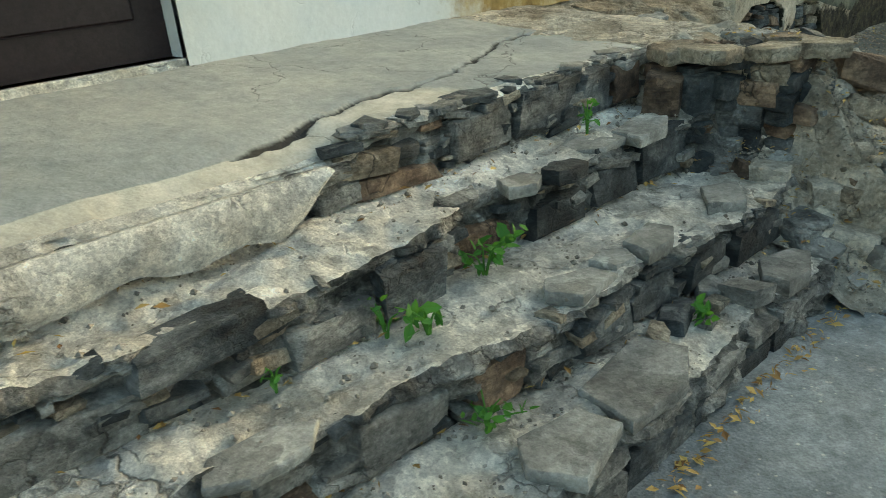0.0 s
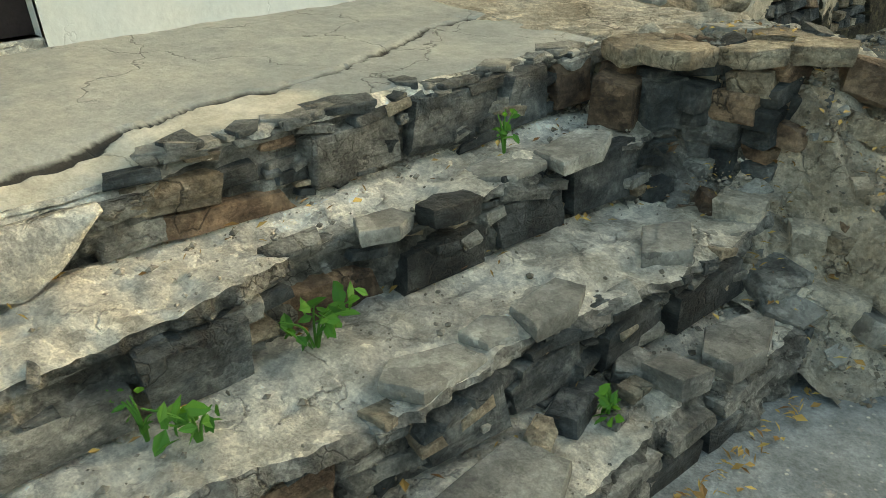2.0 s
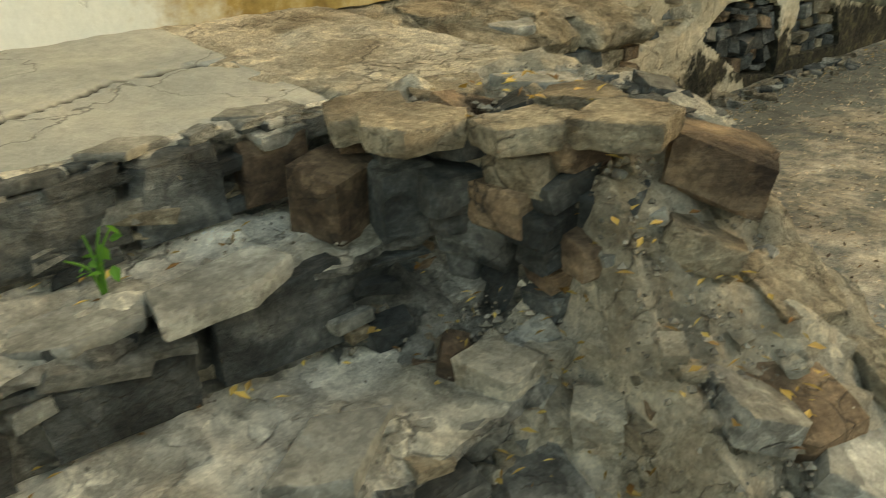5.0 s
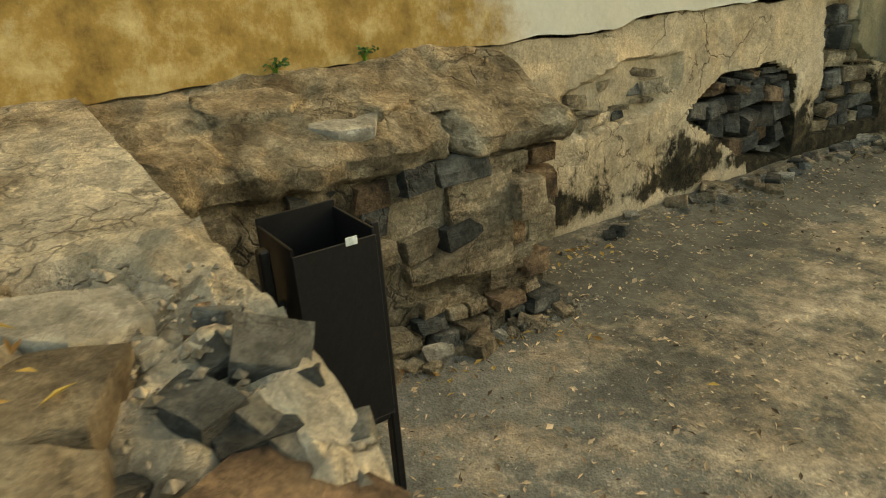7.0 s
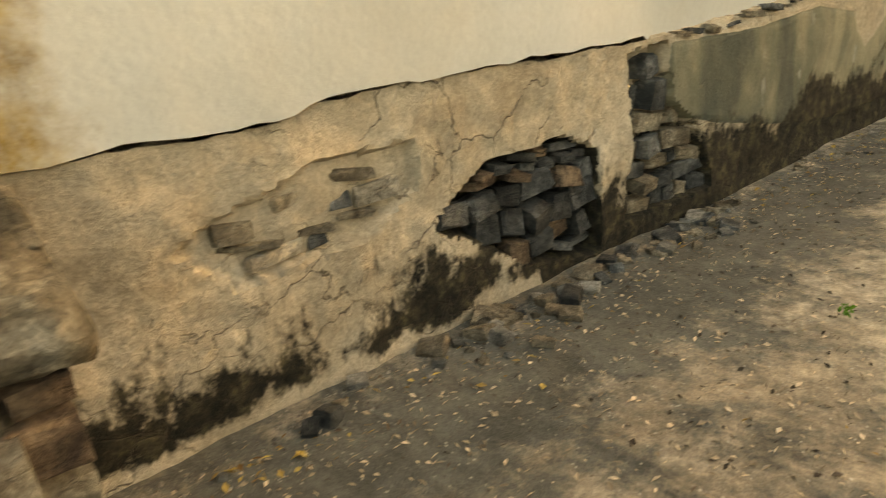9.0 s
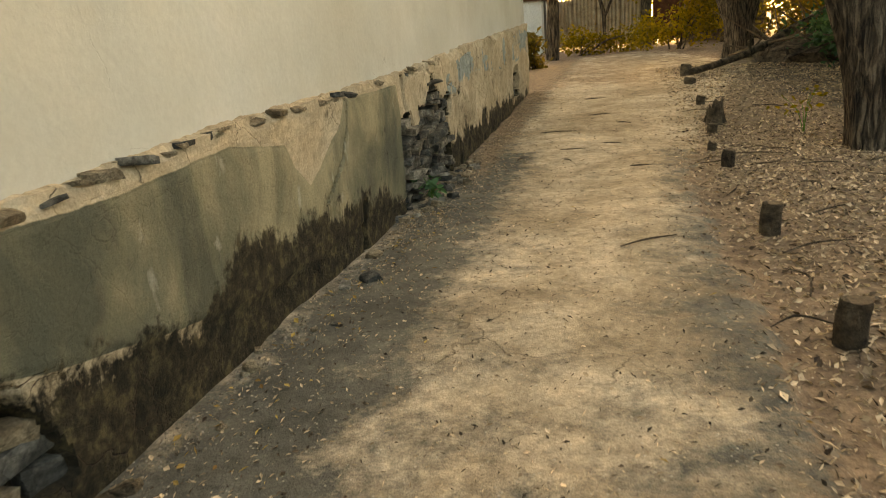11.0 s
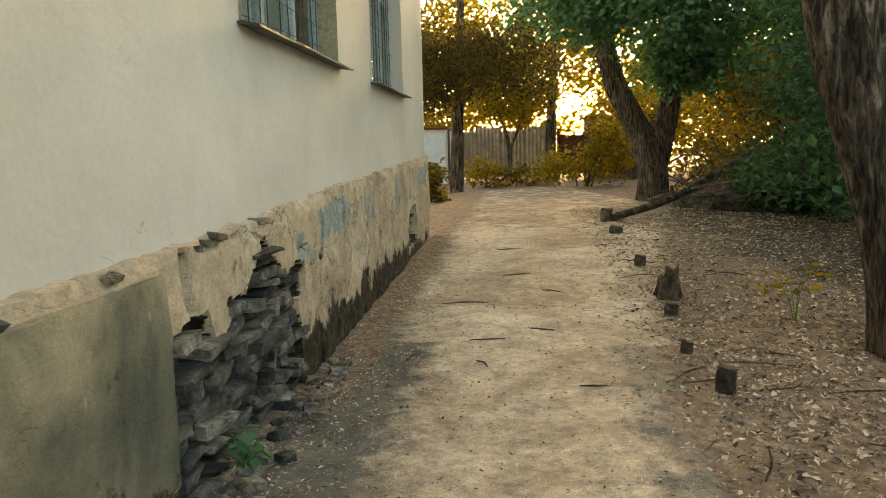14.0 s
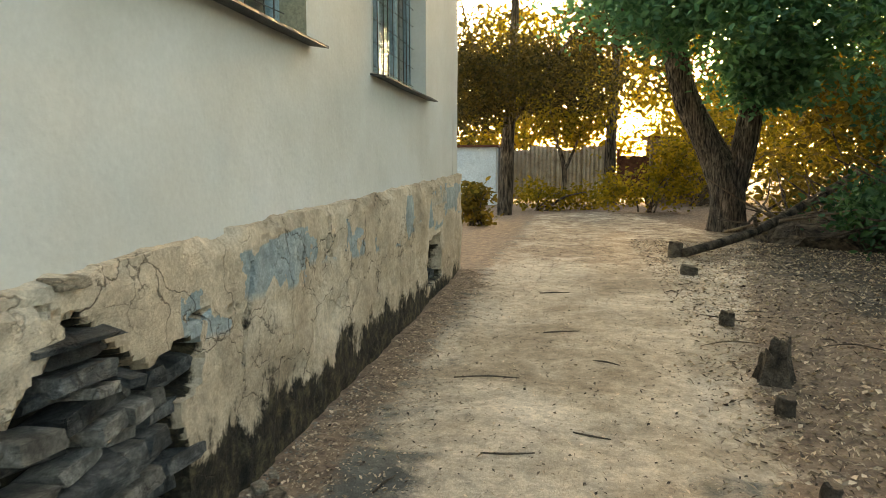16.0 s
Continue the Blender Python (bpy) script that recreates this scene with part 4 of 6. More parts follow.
            stone(STEPS, RNG.choice(("slate", "slate", "grey", "grey", "tan")), face_x[riser](y) - 0.03 + RNG.uniform(-0.012, 0.014), y, z, RNG.uniform(0.06, 0.09), h * RNG.uniform(1.5, 5), h, RNG.uniform(-14, 14), RNG.uniform(-12, 12), RNG.uniform(-16, 16))
    for _ in range(28):
        y = RNG.uniform(1.15, 2.6)
        stone(STEPS, RNG.choice(("dark_flag", "flag", "grey", "flag")), 1.125 + RNG.uniform(-0.02, 0.02), y, 0.862 + RNG.uniform(-0.02, 0.008), RNG.uniform(0.08, 0.12), RNG.uniform(0.06, 0.22), RNG.uniform(0.012, 0.022), RNG.uniform(-10, 10), RNG.uniform(-3, 6), RNG.uniform(-5, 5))
    stone(STEPS, "tan_flag", 1.875, 1.66, 0.262, 0.07, 0.11, 0.02, 30, 16, 6, name="flagstone")
    for x, y, s, kind in ((1.86, 1.77, 0.10, "slate"), (1.83, 1.87, 0.07, "slate"), (1.93, 1.84, 0.05, "grey"), (1.84, 2.02, 0.09, "grey"), (1.95, 2.05, 0.12, "grey"), (1.90, 1.95, 0.06, "tan")):
        stone(STEPS, kind, x, y, 0.235 + s * 0.2, s, s * 1.2, s * 0.55, RNG.uniform(0, 90), RNG.uniform(-12, 12), RNG.uniform(-12, 12))


step_stones()


def plaster_apron():
    """The hanging plaster skin over the first riser, broken off below."""
    ys = steps_of(-4.5, 1.06, 0.02)
    rows = 12
    verts = []
    for side in (0.022, 0.0):
        for y in ys:
            low = lerp_table(y, [(-4.5, 0.67), (0.3, 0.675), (0.52, 0.70), (0.66, 0.668), (0.78, 0.69), (0.88, 0.66), (0.95, 0.70), (1.01, 0.745), (1.06, 0.80)]) + 0.012 * fbm(y * 9, 2.0)
            for k in range(rows + 1):
                z = 0.815 + (low - 0.815) * k / rows
                bulge = 0.02 * math.sin(math.pi * k / rows)
                verts.append((1.215 + side + bulge + 0.008 * fbm(y * 5, z * 5, 3), y, z))
    w, n = rows + 1, len(ys) * (rows + 1)
    faces = []
    for i in range(len(ys) - 1):
        for j in range(rows):
            a = i * w + j
            faces.append((a, a + 1, a + w + 1, a + w))
            faces.append((n + a, n + a + w, n + a + w + 1, n + a + 1))
        for j in (0, rows):
            a = i * w + j
            faces.append((a, a + w, n + a + w, n + a))
    i = (len(ys) - 1) * w
    faces += [(i + j, i + j + 1, n + i + j + 1, n + i + j) for j in range(rows)]
    mesh_from("plaster_apron", verts, faces, CONCRETE, STEPS, "hanging plaster broken off along its lower edge", smooth=True)


plaster_apron()


# ---- rubble wing beside the steps ----
def wing_z(x, y):
    """The height of the collapsed wing: flat on top, sloping to the yard and down into the corner of the steps."""
    end = lerp_table(x, [(1.2, 0.86), (1.6, 0.84), (1.78, 0.76), (1.95, 0.56), (2.15, 0.40), (2.3, 0.26), (2.42, 0.0)])
    front = lerp_table(x, [(1.0, 2.66), (1.4, 2.72), (1.7, 2.86), (2.0, 2.74), (2.3, 2.66)])
    low = lerp_table(x, [(1.0, 0.7), (1.3, 0.62), (1.5, 0.42), (1.75, 0.34), (2.0, 0.16), (2.3, 0.02)])
    rise = clamp((y - front) / 0.09)
    rise = rise * rise * (3 - 2 * rise)
    foot = low + 0.35 * clamp(y - 2.5)
    return min(end, foot + (end - foot) * rise) if x > 1.0 else end


def wing():
    xs = steps_of(-0.06, 1.0, 0.05) + steps_of(1.02, 2.44, 0.02)
    ys = steps_of(2.46, 3.35, 0.02)
    verts = []
    for x in xs:
        for y in ys:
            z = wing_z(x, y)
            flat = 1.0 if x < 1.2 else 0.0
            z += (0.06 - 0.05 * flat) * strata(fbm(x * 5, y * 5, 1.0), 4) + (0.03 - 0.022 * flat) * fbm(x * 12, y * 12, 4.0)
            if x < 1.2:
                for lane, wide in TERRACE_CRACKS[:1]:
                    z -= 0.015 * clamp(1.4 - line_distance(x, y, lane) / wide)
                z += 0.012 + 0.075 * clamp((1.1 - x) / 1.1)
                if y < 2.66:
                    z -= 0.05 * clamp((2.66 - y) / 0.03)
            verts.append((x, y, z))
    n = len(ys)
    faces = [(i * n + j, (i + 1) * n + j, (i + 1) * n + j + 1, i * n + j + 1) for i in range(len(xs) - 1) for j in range(n - 1)]
    # the far face, down to the yard
    k = len(verts)
    rows = 26
    for x in xs:
        top = verts[xs.index(x) * n + n - 1][2]
        for r in range(rows + 1):
            z = top + (-0.1 - top) * r / rows
            verts.append((x, 3.35 + (0.02 * fbm(x * 5, z * 5, 8.0) + 0.015 * fbm(x * 15, z * 15, 9.0)) * clamp(r / 2), z))
    m = rows + 1
    faces += [(k + i * m + j, k + (i + 1) * m + j, k + (i + 1) * m + j + 1, k + i * m + j + 1) for i in range(len(xs) - 1) for j in range(rows)]
    ob = mesh_from("rubble_wing", verts, faces, [MORTAR, MORTAR, DARK_SHADED_MORTAR], smooth=True, crisp=40)
    # low under the lip the shade of the hollows is put into the colour
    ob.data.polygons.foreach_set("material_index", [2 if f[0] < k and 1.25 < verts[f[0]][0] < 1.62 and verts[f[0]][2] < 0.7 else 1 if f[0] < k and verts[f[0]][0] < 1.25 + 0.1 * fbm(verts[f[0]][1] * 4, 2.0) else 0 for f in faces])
    tagged(ob, "collapsed rubble stone wing wall with crumbling mortar top", "stone wall")
    kinds = ["slate", "slate", "brown", "grey", "tan"]
    # slabs along the lip of the top
    for x, y, sx, sy, kind, turn in ((1.45, 2.72, 0.24, 0.24, "tan_flag", 5), (1.64, 2.84, 0.2, 0.2, "tan_flag", -12), (1.76, 3.0, 0.2, 0.24, "tan_flag", 25), (1.40, 3.12, 0.22, 0.2, "flag", 15), (1.58, 3.06, 0.2, 0.2, "tan_flag", 50), (1.28, 2.72, 0.2, 0.2, "tan_flag", 70), (1.25, 2.95, 0.24, 0.26, "tan_flag", 30)):
        stone(ob, kind, x, y, 0.85, sx, sy, 0.055, turn, RNG.uniform(-6, 6), RNG.uniform(-6, 6))
    stone(ob, "brown", 1.82, 3.20, 0.735, 0.2, 0.27, 0.14, 35, 14, -8)
    stone(ob, "brown", 1.32, 2.60, 0.71, 0.15, 0.17, 0.16, 20, 5)
    stone(ob, "slate", 1.40, 2.70, 0.70, 0.16, 0.14, 0.17, -10)
    stone(ob, "brown", 1.60, 2.84, 0.70, 0.16, 0.14, 0.1, 0)
    stone(ob, "tan", 1.63, 2.86, 0.77, 0.14, 0.12, 0.09, 10)
    stone(ob, "slate", 1.50, 2.82, 0.62, 0.14, 0.14, 0.1, 30)
    stone(ob, "brown", 1.72, 2.92, 0.62, 0.2, 0.14, 0.08, -14)
    stone(ob, "slate", 1.76, 2.97, 0.69, 0.12, 0.12, 0.1, 20, 10, 12)
    stone(ob, "brown", 2.10, 3.02, 0.385, 0.3, 0.2, 0.12, -12, 16, 6)
    stone(ob, "pale", 2.02, 2.70, 0.22, 0.2, 0.18, 0.12, 18, 5)
    stone(ob, "grey", 1.86, 2.62, 0.29, 0.22, 0.16, 0.08, -20, 6)
    stone(ob, "pale", 1.90, 2.76, 0.36, 0.1, 0.1, 0.1, 40)
    stone(ob, "pale", 1.86, 2.90, 0.42, 0.17, 0.16, 0.12, 15, 22, 10)
    stone(ob, "brown", 1.98, 2.88, 0.40, 0.14, 0.14, 0.12, -35, 12)
    stone(ob, "brown", 1.64, 2.62, 0.42, 0.06, 0.1, 0.13, 50, 20)
    stone(ob, "pale", 1.74, 2.66, 0.43, 0.14, 0.12, 0.1, 15)
    for x, y, sx, sy, kind, turn in ((2.14, 2.72, 0.22, 0.2, "flag", 20), (1.95, 2.58, 0.2, 0.2, "flag", -12), (2.24, 3.05, 0.2, 0.3, "flag", 30), (2.18, 3.25, 0.22, 0.2, "tan_flag", 10), (2.3, 2.85, 0.16, 0.24, "flag", 50), (2.02, 3.2, 0.2, 0.2, "tan", -20), (1.9, 3.05, 0.18, 0.16, "tan_flag", 40), (2.12, 2.9, 0.16, 0.16, "grey", 60)):
        stone(ob, kind, x, y, wing_z(x, y) + 0.005, sx, sy, 0.07, turn, 24, RNG.uniform(-8, 8))
    # the broken face under the lip: mostly dark slate, standing in for shaded cavities
    x = 1.18
    while x < 1.70:
        front = lerp_table(x, [(1.0, 2.66), (1.4, 2.72), (1.7, 2.86), (2.0, 2.74)])
        z = lerp_table(x, [(1.2, 0.64), (1.5, 0.46), (1.8, 0.36)])
        w = RNG.uniform(0.08, 0.15)
        while z < 0.80:
            h = RNG.uniform(0.05, 0.12)
            stone(ob, RNG.choice(("slate", "slate", "slate", "brown")), x + w / 2, front + 0.07 + RNG.uniform(-0.04, 0.04), z + h / 2, w, 0.14, h * 0.95, RNG.uniform(-14, 14), RNG.uniform(-9, 9), RNG.uniform(-9, 9))
            z += h
        x += w
    for _ in range(120):
        x, y = RNG.uniform(1.35, 2.36), RNG.uniform(2.56, 3.36)
        s = RNG.uniform(0.015, 0.07)
        stone(ob, RNG.choice(kinds if x < 1.75 else ["pale", "pale", "tan", "flag", "tan_flag"]), x, y, wing_z(x, y) - s * 0.12, s * RNG.uniform(1.2, 2.2), s * RNG.uniform(1, 1.6), s * 0.8, RNG.uniform(0, 180), RNG.uniform(-25, 25), RNG.uniform(-25, 25))
    masonry(ob, 0.62, 2.2, 0.0, 0.8, lambda x, z: 3.36, ["brown", "tan", "slate", "tan"], (0.05, 0.13), (0.08, 0.28), 0.14, 0.03, keep=lambda x, z: z < wing_z(x, 3.3) - 0.1, face="y")
    return ob


wing()


# ---- low block against the wall ----
def ledge_block():
    """A low stone ledge built against the wall beyond the wing, with a worn mortar cap."""
    ys = steps_of(3.34, 4.64, 0.02)
    verts = []
    prof = [(-0.1, 0.93), (0.05, 0.92), (0.25, 0.87), (0.42, 0.82), (0.52, 0.78), (0.56, 0.735), (0.545, 0.68), (0.49, 0.66), (0.48, 0.5), (0.47, 0.3), (0.46, 0.15), (0.46, -0.1)]
    base = along(prof, 0.022)
    w = len(base)
    for y in ys + [4.645, 4.65]:
        for x, z in base:
            side = clamp((y - 4.60) / 0.05)
            round_off = side * side
            cap = 1.0 if z > 0.66 else 0.0
            dx = 0.035 * strata(fbm(y * 4, z * 7, 2.2), 5) + 0.02 * fbm(y * 14, z * 14, 5.0) + 0.04 * cap * clamp(x / 0.4) * fbm(y * 2.6, 1.0)
            dz = (0.03 * strata(fbm(x * 5, y * 4, 7.0), 5) + 0.012 * fbm(x * 15, y * 15)) * cap
            if abs(y - 4.24) < 0.03 and 0.62 < z < 0.8:
                dx -= 0.1 * clamp(1.2 - abs(y - 4.24 + 0.02 * fbm(z * 9, 2.0)) / 0.022)
            fall = 0.10 * cap * clamp((y - 4.3) / 0.3) * clamp(x / 0.5)
            verts.append((x + dx - 0.04 * round_off * (x > 0.3), y + cap * 0.15 * clamp((y - 3.9) / 0.7), z + dz - fall * 0.5 - 0.01 * round_off))
    faces = [(i * w + j, i * w + j + 1, (i + 1) * w + j + 1, (i + 1) * w + j) for i in range(len(ys) + 1) for j in range(w - 1)]
    last = (len(ys) + 1) * w
    faces.append([last + j for j in range(w)])
    ob = mesh_from("stone_ledge", verts, faces, OLD_MORTAR, smooth=True, crisp=38)
    tagged(ob, "low rubble stone ledge with a worn mortar cap against the wall", "stone ledge")
    kinds = ["brown", "tan", "slate", "slate", "tan"]
    masonry(ob, 3.36, 4.26, 0.14, 0.66, lambda y, z: 0.51, kinds, (0.05, 0.14), (0.07, 0.26), 0.13, 0.04, keep=lambda y, z: RNG.random() < 0.8, loose=9.0)
    for x, y, z, sx, sy, kind, turn in ((0.42, 3.98, 0.80, 0.2, 0.24, "flag", -8), (0.36, 4.16, 0.825, 0.16, 0.18, "tan_flag", 20), (0.22, 3.78, 0.865, 0.24, 0.34, "tan_flag", 0), (0.42, 3.5, 0.80, 0.2, 0.24, "tan_flag", 14)):
        stone(ob, kind, x, y, z, sx, sy, 0.045, turn, 9, RNG.uniform(-3, 3))
    masonry(ob, 3.42, 4.6, 0.0, 0.14, lambda y, z: 0.52, kinds, (0.06, 0.09), (0.08, 0.2), 0.12, 0.04)
    stone(ob, "tan", 0.47, 4.40, 0.43, 0.10, 0.26, 0.40, 1)
    masonry(ob, 4.5, 4.66, 0.14, 0.62, lambda y, z: 0.5, ["tan", "brown"], (0.1, 0.16), (0.1, 0.16), 0.12, 0.02)
    masonry(ob, 0.1, 0.46, 0.05, 0.62, lambda x, z: 4.62, ["tan", "brown", "tan"], (0.09, 0.15), (0.12, 0.22), 0.12, 0.02, face="y")
    stone(ob, "tan", 0.62, 4.30, 0.03, 0.08, 0.11, 0.08, 20)
    return ob


ledge_block()


# ---- stones in the broken plinth ----
def plinth_rubble():
    near = lambda poly: (lambda y, z: inside(y, z, poly) > 0.015)  # noqa: E731
    ob = thing("rubble_patch", 0, 12.4, 0, "exposed dark slate rubble where the plinth has fallen away", "stone wall")
    masonry(ob, 11.42, 13.36, -0.02, 0.95, lambda y, z: 0.01, ["slate", "slate", "slate", "slate", "grey", "grey"], (0.03, 0.095), (0.08, 0.34), 0.17, 0.08, near(RUBBLE), 10.0)
    ob = thing("rubble_patch", 0, 6.6, 0, "dark damp rubble exposed low in the plinth", "stone wall")
    masonry(ob, 6.0, 7.05, 0.02, 0.6, lambda y, z: -0.04, ["slate", "slate", "brown"], (0.04, 0.13), (0.06, 0.2), 0.12, 0.06, near(DARK_RUBBLE), 16.0)
    ob = thing("rubble_patch", 0, 7.4, 0, "blue-grey slate stones beside the painted panel", "stone wall")
    masonry(ob, 7.2, 7.9, 0.08, 0.86, lambda y, z: -0.03, ["slate", "slate", "tan"], (0.06, 0.16), (0.08, 0.26), 0.12, 0.05, near(GAP), 12.0)
    ob = thing("rubble_patch", 0, 5.6, 0, "pale plaster with flat slate stones showing through", "stone wall")
    masonry(ob, 5.15, 6.02, 0.46, 0.74, lambda y, z: -0.02, ["slate", "tan", "pale", "pale"], (0.03, 0.08), (0.08, 0.26), 0.08, 0.02, lambda y, z: inside(y, z, SHALLOW) > 0.03 and RNG.random() < 0.7, 12.0)
    ob = thing("loose_stones", 0, 18, 0, "loose stones lying in the cellar vent", "stones")
    for y in (17.45, 17.6, 17.78, 17.92):
        stone(ob, "slate", -0.12, y, 0.27 + 0.05 * RNG.random(), 0.14, 0.15, 0.1, RNG.uniform(-20, 20), 10)


plinth_rubble()


def fallen_stones():
    ob = thing("fallen_stones", 0, 9, 0, "fallen stones and mortar lumps along the foot of the plinth", "stones")
    for _ in range(190):
        y = RNG.choice((RNG.uniform(4.8, 13.6), RNG.uniform(11.4, 13.5), RNG.uniform(6.0, 8.0)))
        x = 0.05 + abs(RNG.gauss(0, 0.11))
        s = 0.02 + 0.06 * RNG.random() ** 2
        stone(ob, RNG.choice(("tan", "tan", "grey", "slate")), x, y, ground_z(x, y) + s * 0.15, s * RNG.uniform(1, 1.8), s * RNG.uniform(1, 1.8), s * 0.8, RNG.uniform(0, 180), RNG.uniform(-20, 20), RNG.uniform(-20, 20))
    for _ in range(60):
        y = RNG.uniform(3.5, 4.75)
        x = 0.54 + abs(RNG.gauss(0, 0.05))
        s = 0.02 + 0.05 * RNG.random() ** 2
        stone(ob, RNG.choice(("tan", "tan", "grey")), x, y, ground_z(x, y) + s * 0.15, s * RNG.uniform(1, 1.8), s * RNG.uniform(1, 1.8), s * 0.8, RNG.uniform(0, 180), RNG.uniform(-20, 20), RNG.uniform(-20, 20))


fallen_stones()


def joint_crumbs():
    ob = thing("joint_crumbs", 0, 10, 0.95, "crumbling mortar lumps along the joint of wall and plinth", "mortar")
    y = 7.6
    while y < 12.6:
        w = RNG.uniform(0.04, 0.16)
        if RNG.random() < 0.55:
            stone(ob, RNG.choice(("tan", "tan", "tan", "slate")), RNG.uniform(-0.005, 0.02), y, plinth_top(y) + RNG.uniform(-0.035, -0.008), RNG.uniform(0.05, 0.08), w, RNG.uniform(0.015, 0.035), RNG.uniform(-15, 15), RNG.uniform(-10, 25), RNG.uniform(-10, 10))
        y += w * RNG.uniform(0.8, 1.6)


joint_crumbs()

# ---- door, windows ----
def door():
    y0, y1, z0, z1 = DOOR
    ob = thing("door_1", -0.15, y0, z0, "closed dark brown painted door at the terrace", "door", kind="structure")
    box("door_leaf", 0.0, 0.04, 0.0, y1 - y0, -0.03, z1 - z0, DOOR_PAINT, ob, bevel=0.004)
    for k in range(2):
        box("door_panel", 0.04, 0.052, 0.12, y1 - y0 - 0.12, 0.15 + k * 0.95, 0.95 + k * 0.95, DOOR_PAINT, ob, bevel=0.01)
    box("threshold", 0.0, 0.16, 0.0, y1 - y0, -0.06, 0.0, CONCRETE, ob)


door()


def window(number, y0, y1, z0, z1):
    ob = thing("window_%d" % number, -0.20, y0, z0, "tall blue-framed window behind a bent iron grille", "window", kind="structure")
    w, h = y1 - y0, z1 - z0
    f = 0.06
    for name, a in (("window_frame", (0, f, 0, h)), ("window_frame", (w - f, w, 0, h)), ("window_frame", (f, w - f, 0, f)), ("window_frame", (f, w - f, h - f, h)), ("mullion", (w * 0.36, w * 0.36 + f, f, h - f)), ("mullion", (w * 0.68, w * 0.68 + f, f, h - f)), ("transom", (f, w - f, h * 0.62, h * 0.62 + 0.05))):
        box(name, -0.03, 0.03, a[0], a[1], a[2], a[3], FRAME_PAINT, ob)
    pane = box("pane", -0.004, 0.0, f, w - f, f, h - f, GLASS, ob, bevel=0)
    pane.visible_shadow = False
    box("curtain", -0.16, -0.15, 0.0, w, 0.0, h, PALE_PAINT, ob, "pale blue drapery behind the glass", bevel=0)
    # sheet-metal sill, tipped outwards
    bm = bmesh.new()
    box_bm(bm, 0.0, 0.28, -0.03, w + 0.06, -0.006, 0.006)
    bmesh.ops.subdivide_edges(bm, edges=bm.edges[:], cuts=5, use_grid_fill=True)
    for v in bm.verts:
        v.co.z += 0.01 - 0.16 * v.co.x + 0.012 * fbm(v.co.y * 2, 1.0 + number)
    part("window_sill", bm, SILL_METAL, ob, "dark bent sheet-metal sill")
    grille = bmesh.new()
    box_bm(grille, 0.05, 0.058, 0.0, w, 0.02, 0.03)
    part("grille_rail", grille, IRON, ob)
    rng = random.Random(number)
    for k in range(11):
        a, b = w * (k + 0.5) / 11 + rng.uniform(-0.04, 0.04), w * (k + 0.5) / 11 + rng.uniform(-0.08, 0.08)
        bm = bmesh.new()
        bmesh.ops.create_cone(bm, segments=6, radius1=0.004, radius2=0.004, depth=h * 0.98, cap_ends=True)
        bmesh.ops.transform(bm, verts=bm.verts, matrix=pose(0.05, (a + b) / 2, h / 2, math.degrees(math.atan2(a - b, h))))
        part("grille_bar", bm, IRON, ob)
    for k in range(9):
        z = h * (k + 0.6) / 9
        bm = bmesh.new()
        bmesh.ops.create_cone(bm, segments=6, radius1=0.003, radius2=0.003, depth=w, cap_ends=True)
        bmesh.ops.transform(bm, verts=bm.verts, matrix=pose(0.055, w / 2, z, 90 + rng.uniform(-2, 2)))
        part("grille_bar", bm, IRON, ob)


for i, o in enumerate(OPENINGS):
    window(i + 1, *o)


# ---- street bin ----
def street_bin():
    ob = thing("litter_bin", 1.03, 3.61, 0.0, "black sheet-metal litter bin hung between two posts", "litter bin")
    t = 0.006
    x0, x1, y0, y1, z0, z1 = -0.10, 0.09, -0.09, 0.09, 0.31, 0.77
    box("base_panel", x0, x1, y0, y1, z0, z0 + t, BIN_PAINT, ob, bevel=0.001)
    box("back_panel", x0, x0 + t, y0, y1, z0 + t, z1, BIN_PAINT, ob, bevel=0.001)
    box("front_panel", x1 - t, x1, y0, y1, z0 + t, z1 - 0.03, BIN_PAINT, ob, bevel=0.001)
    box("side_panel", x0 + t, x1 - t, y0, y0 + t, z0 + t, z1 - 0.015, BIN_PAINT, ob, bevel=0.001)
    box("side_panel", x0 + t, x1 - t, y1 - t, y1, z0 + t, z1 - 0.015, BIN_PAINT, ob, bevel=0.001)
    for y in (-0.13, 0.115):
        box("post", -0.01, 0.02, y, y + 0.022, -0.05, 0.74, BIN_PAINT, ob)
        box("pivot", -0.005, 0.015, y + (0.022 if y < 0 else -0.027), y + (0.042 if y < 0 else 0.0), 0.6, 0.62, BIN_PAINT, ob)
    box("cross_bar", -0.005, 0.015, -0.11, 0.115, 0.24, 0.262, BIN_PAINT, ob)
    scrap = bmesh.new()
    box_bm(scrap, 0.094, 0.097, 0.02, 0.045, 0.735, 0.752)
    part("paper_scrap", scrap, PALE_PAINT, ob, "small white scrap of paper")


street_bin()


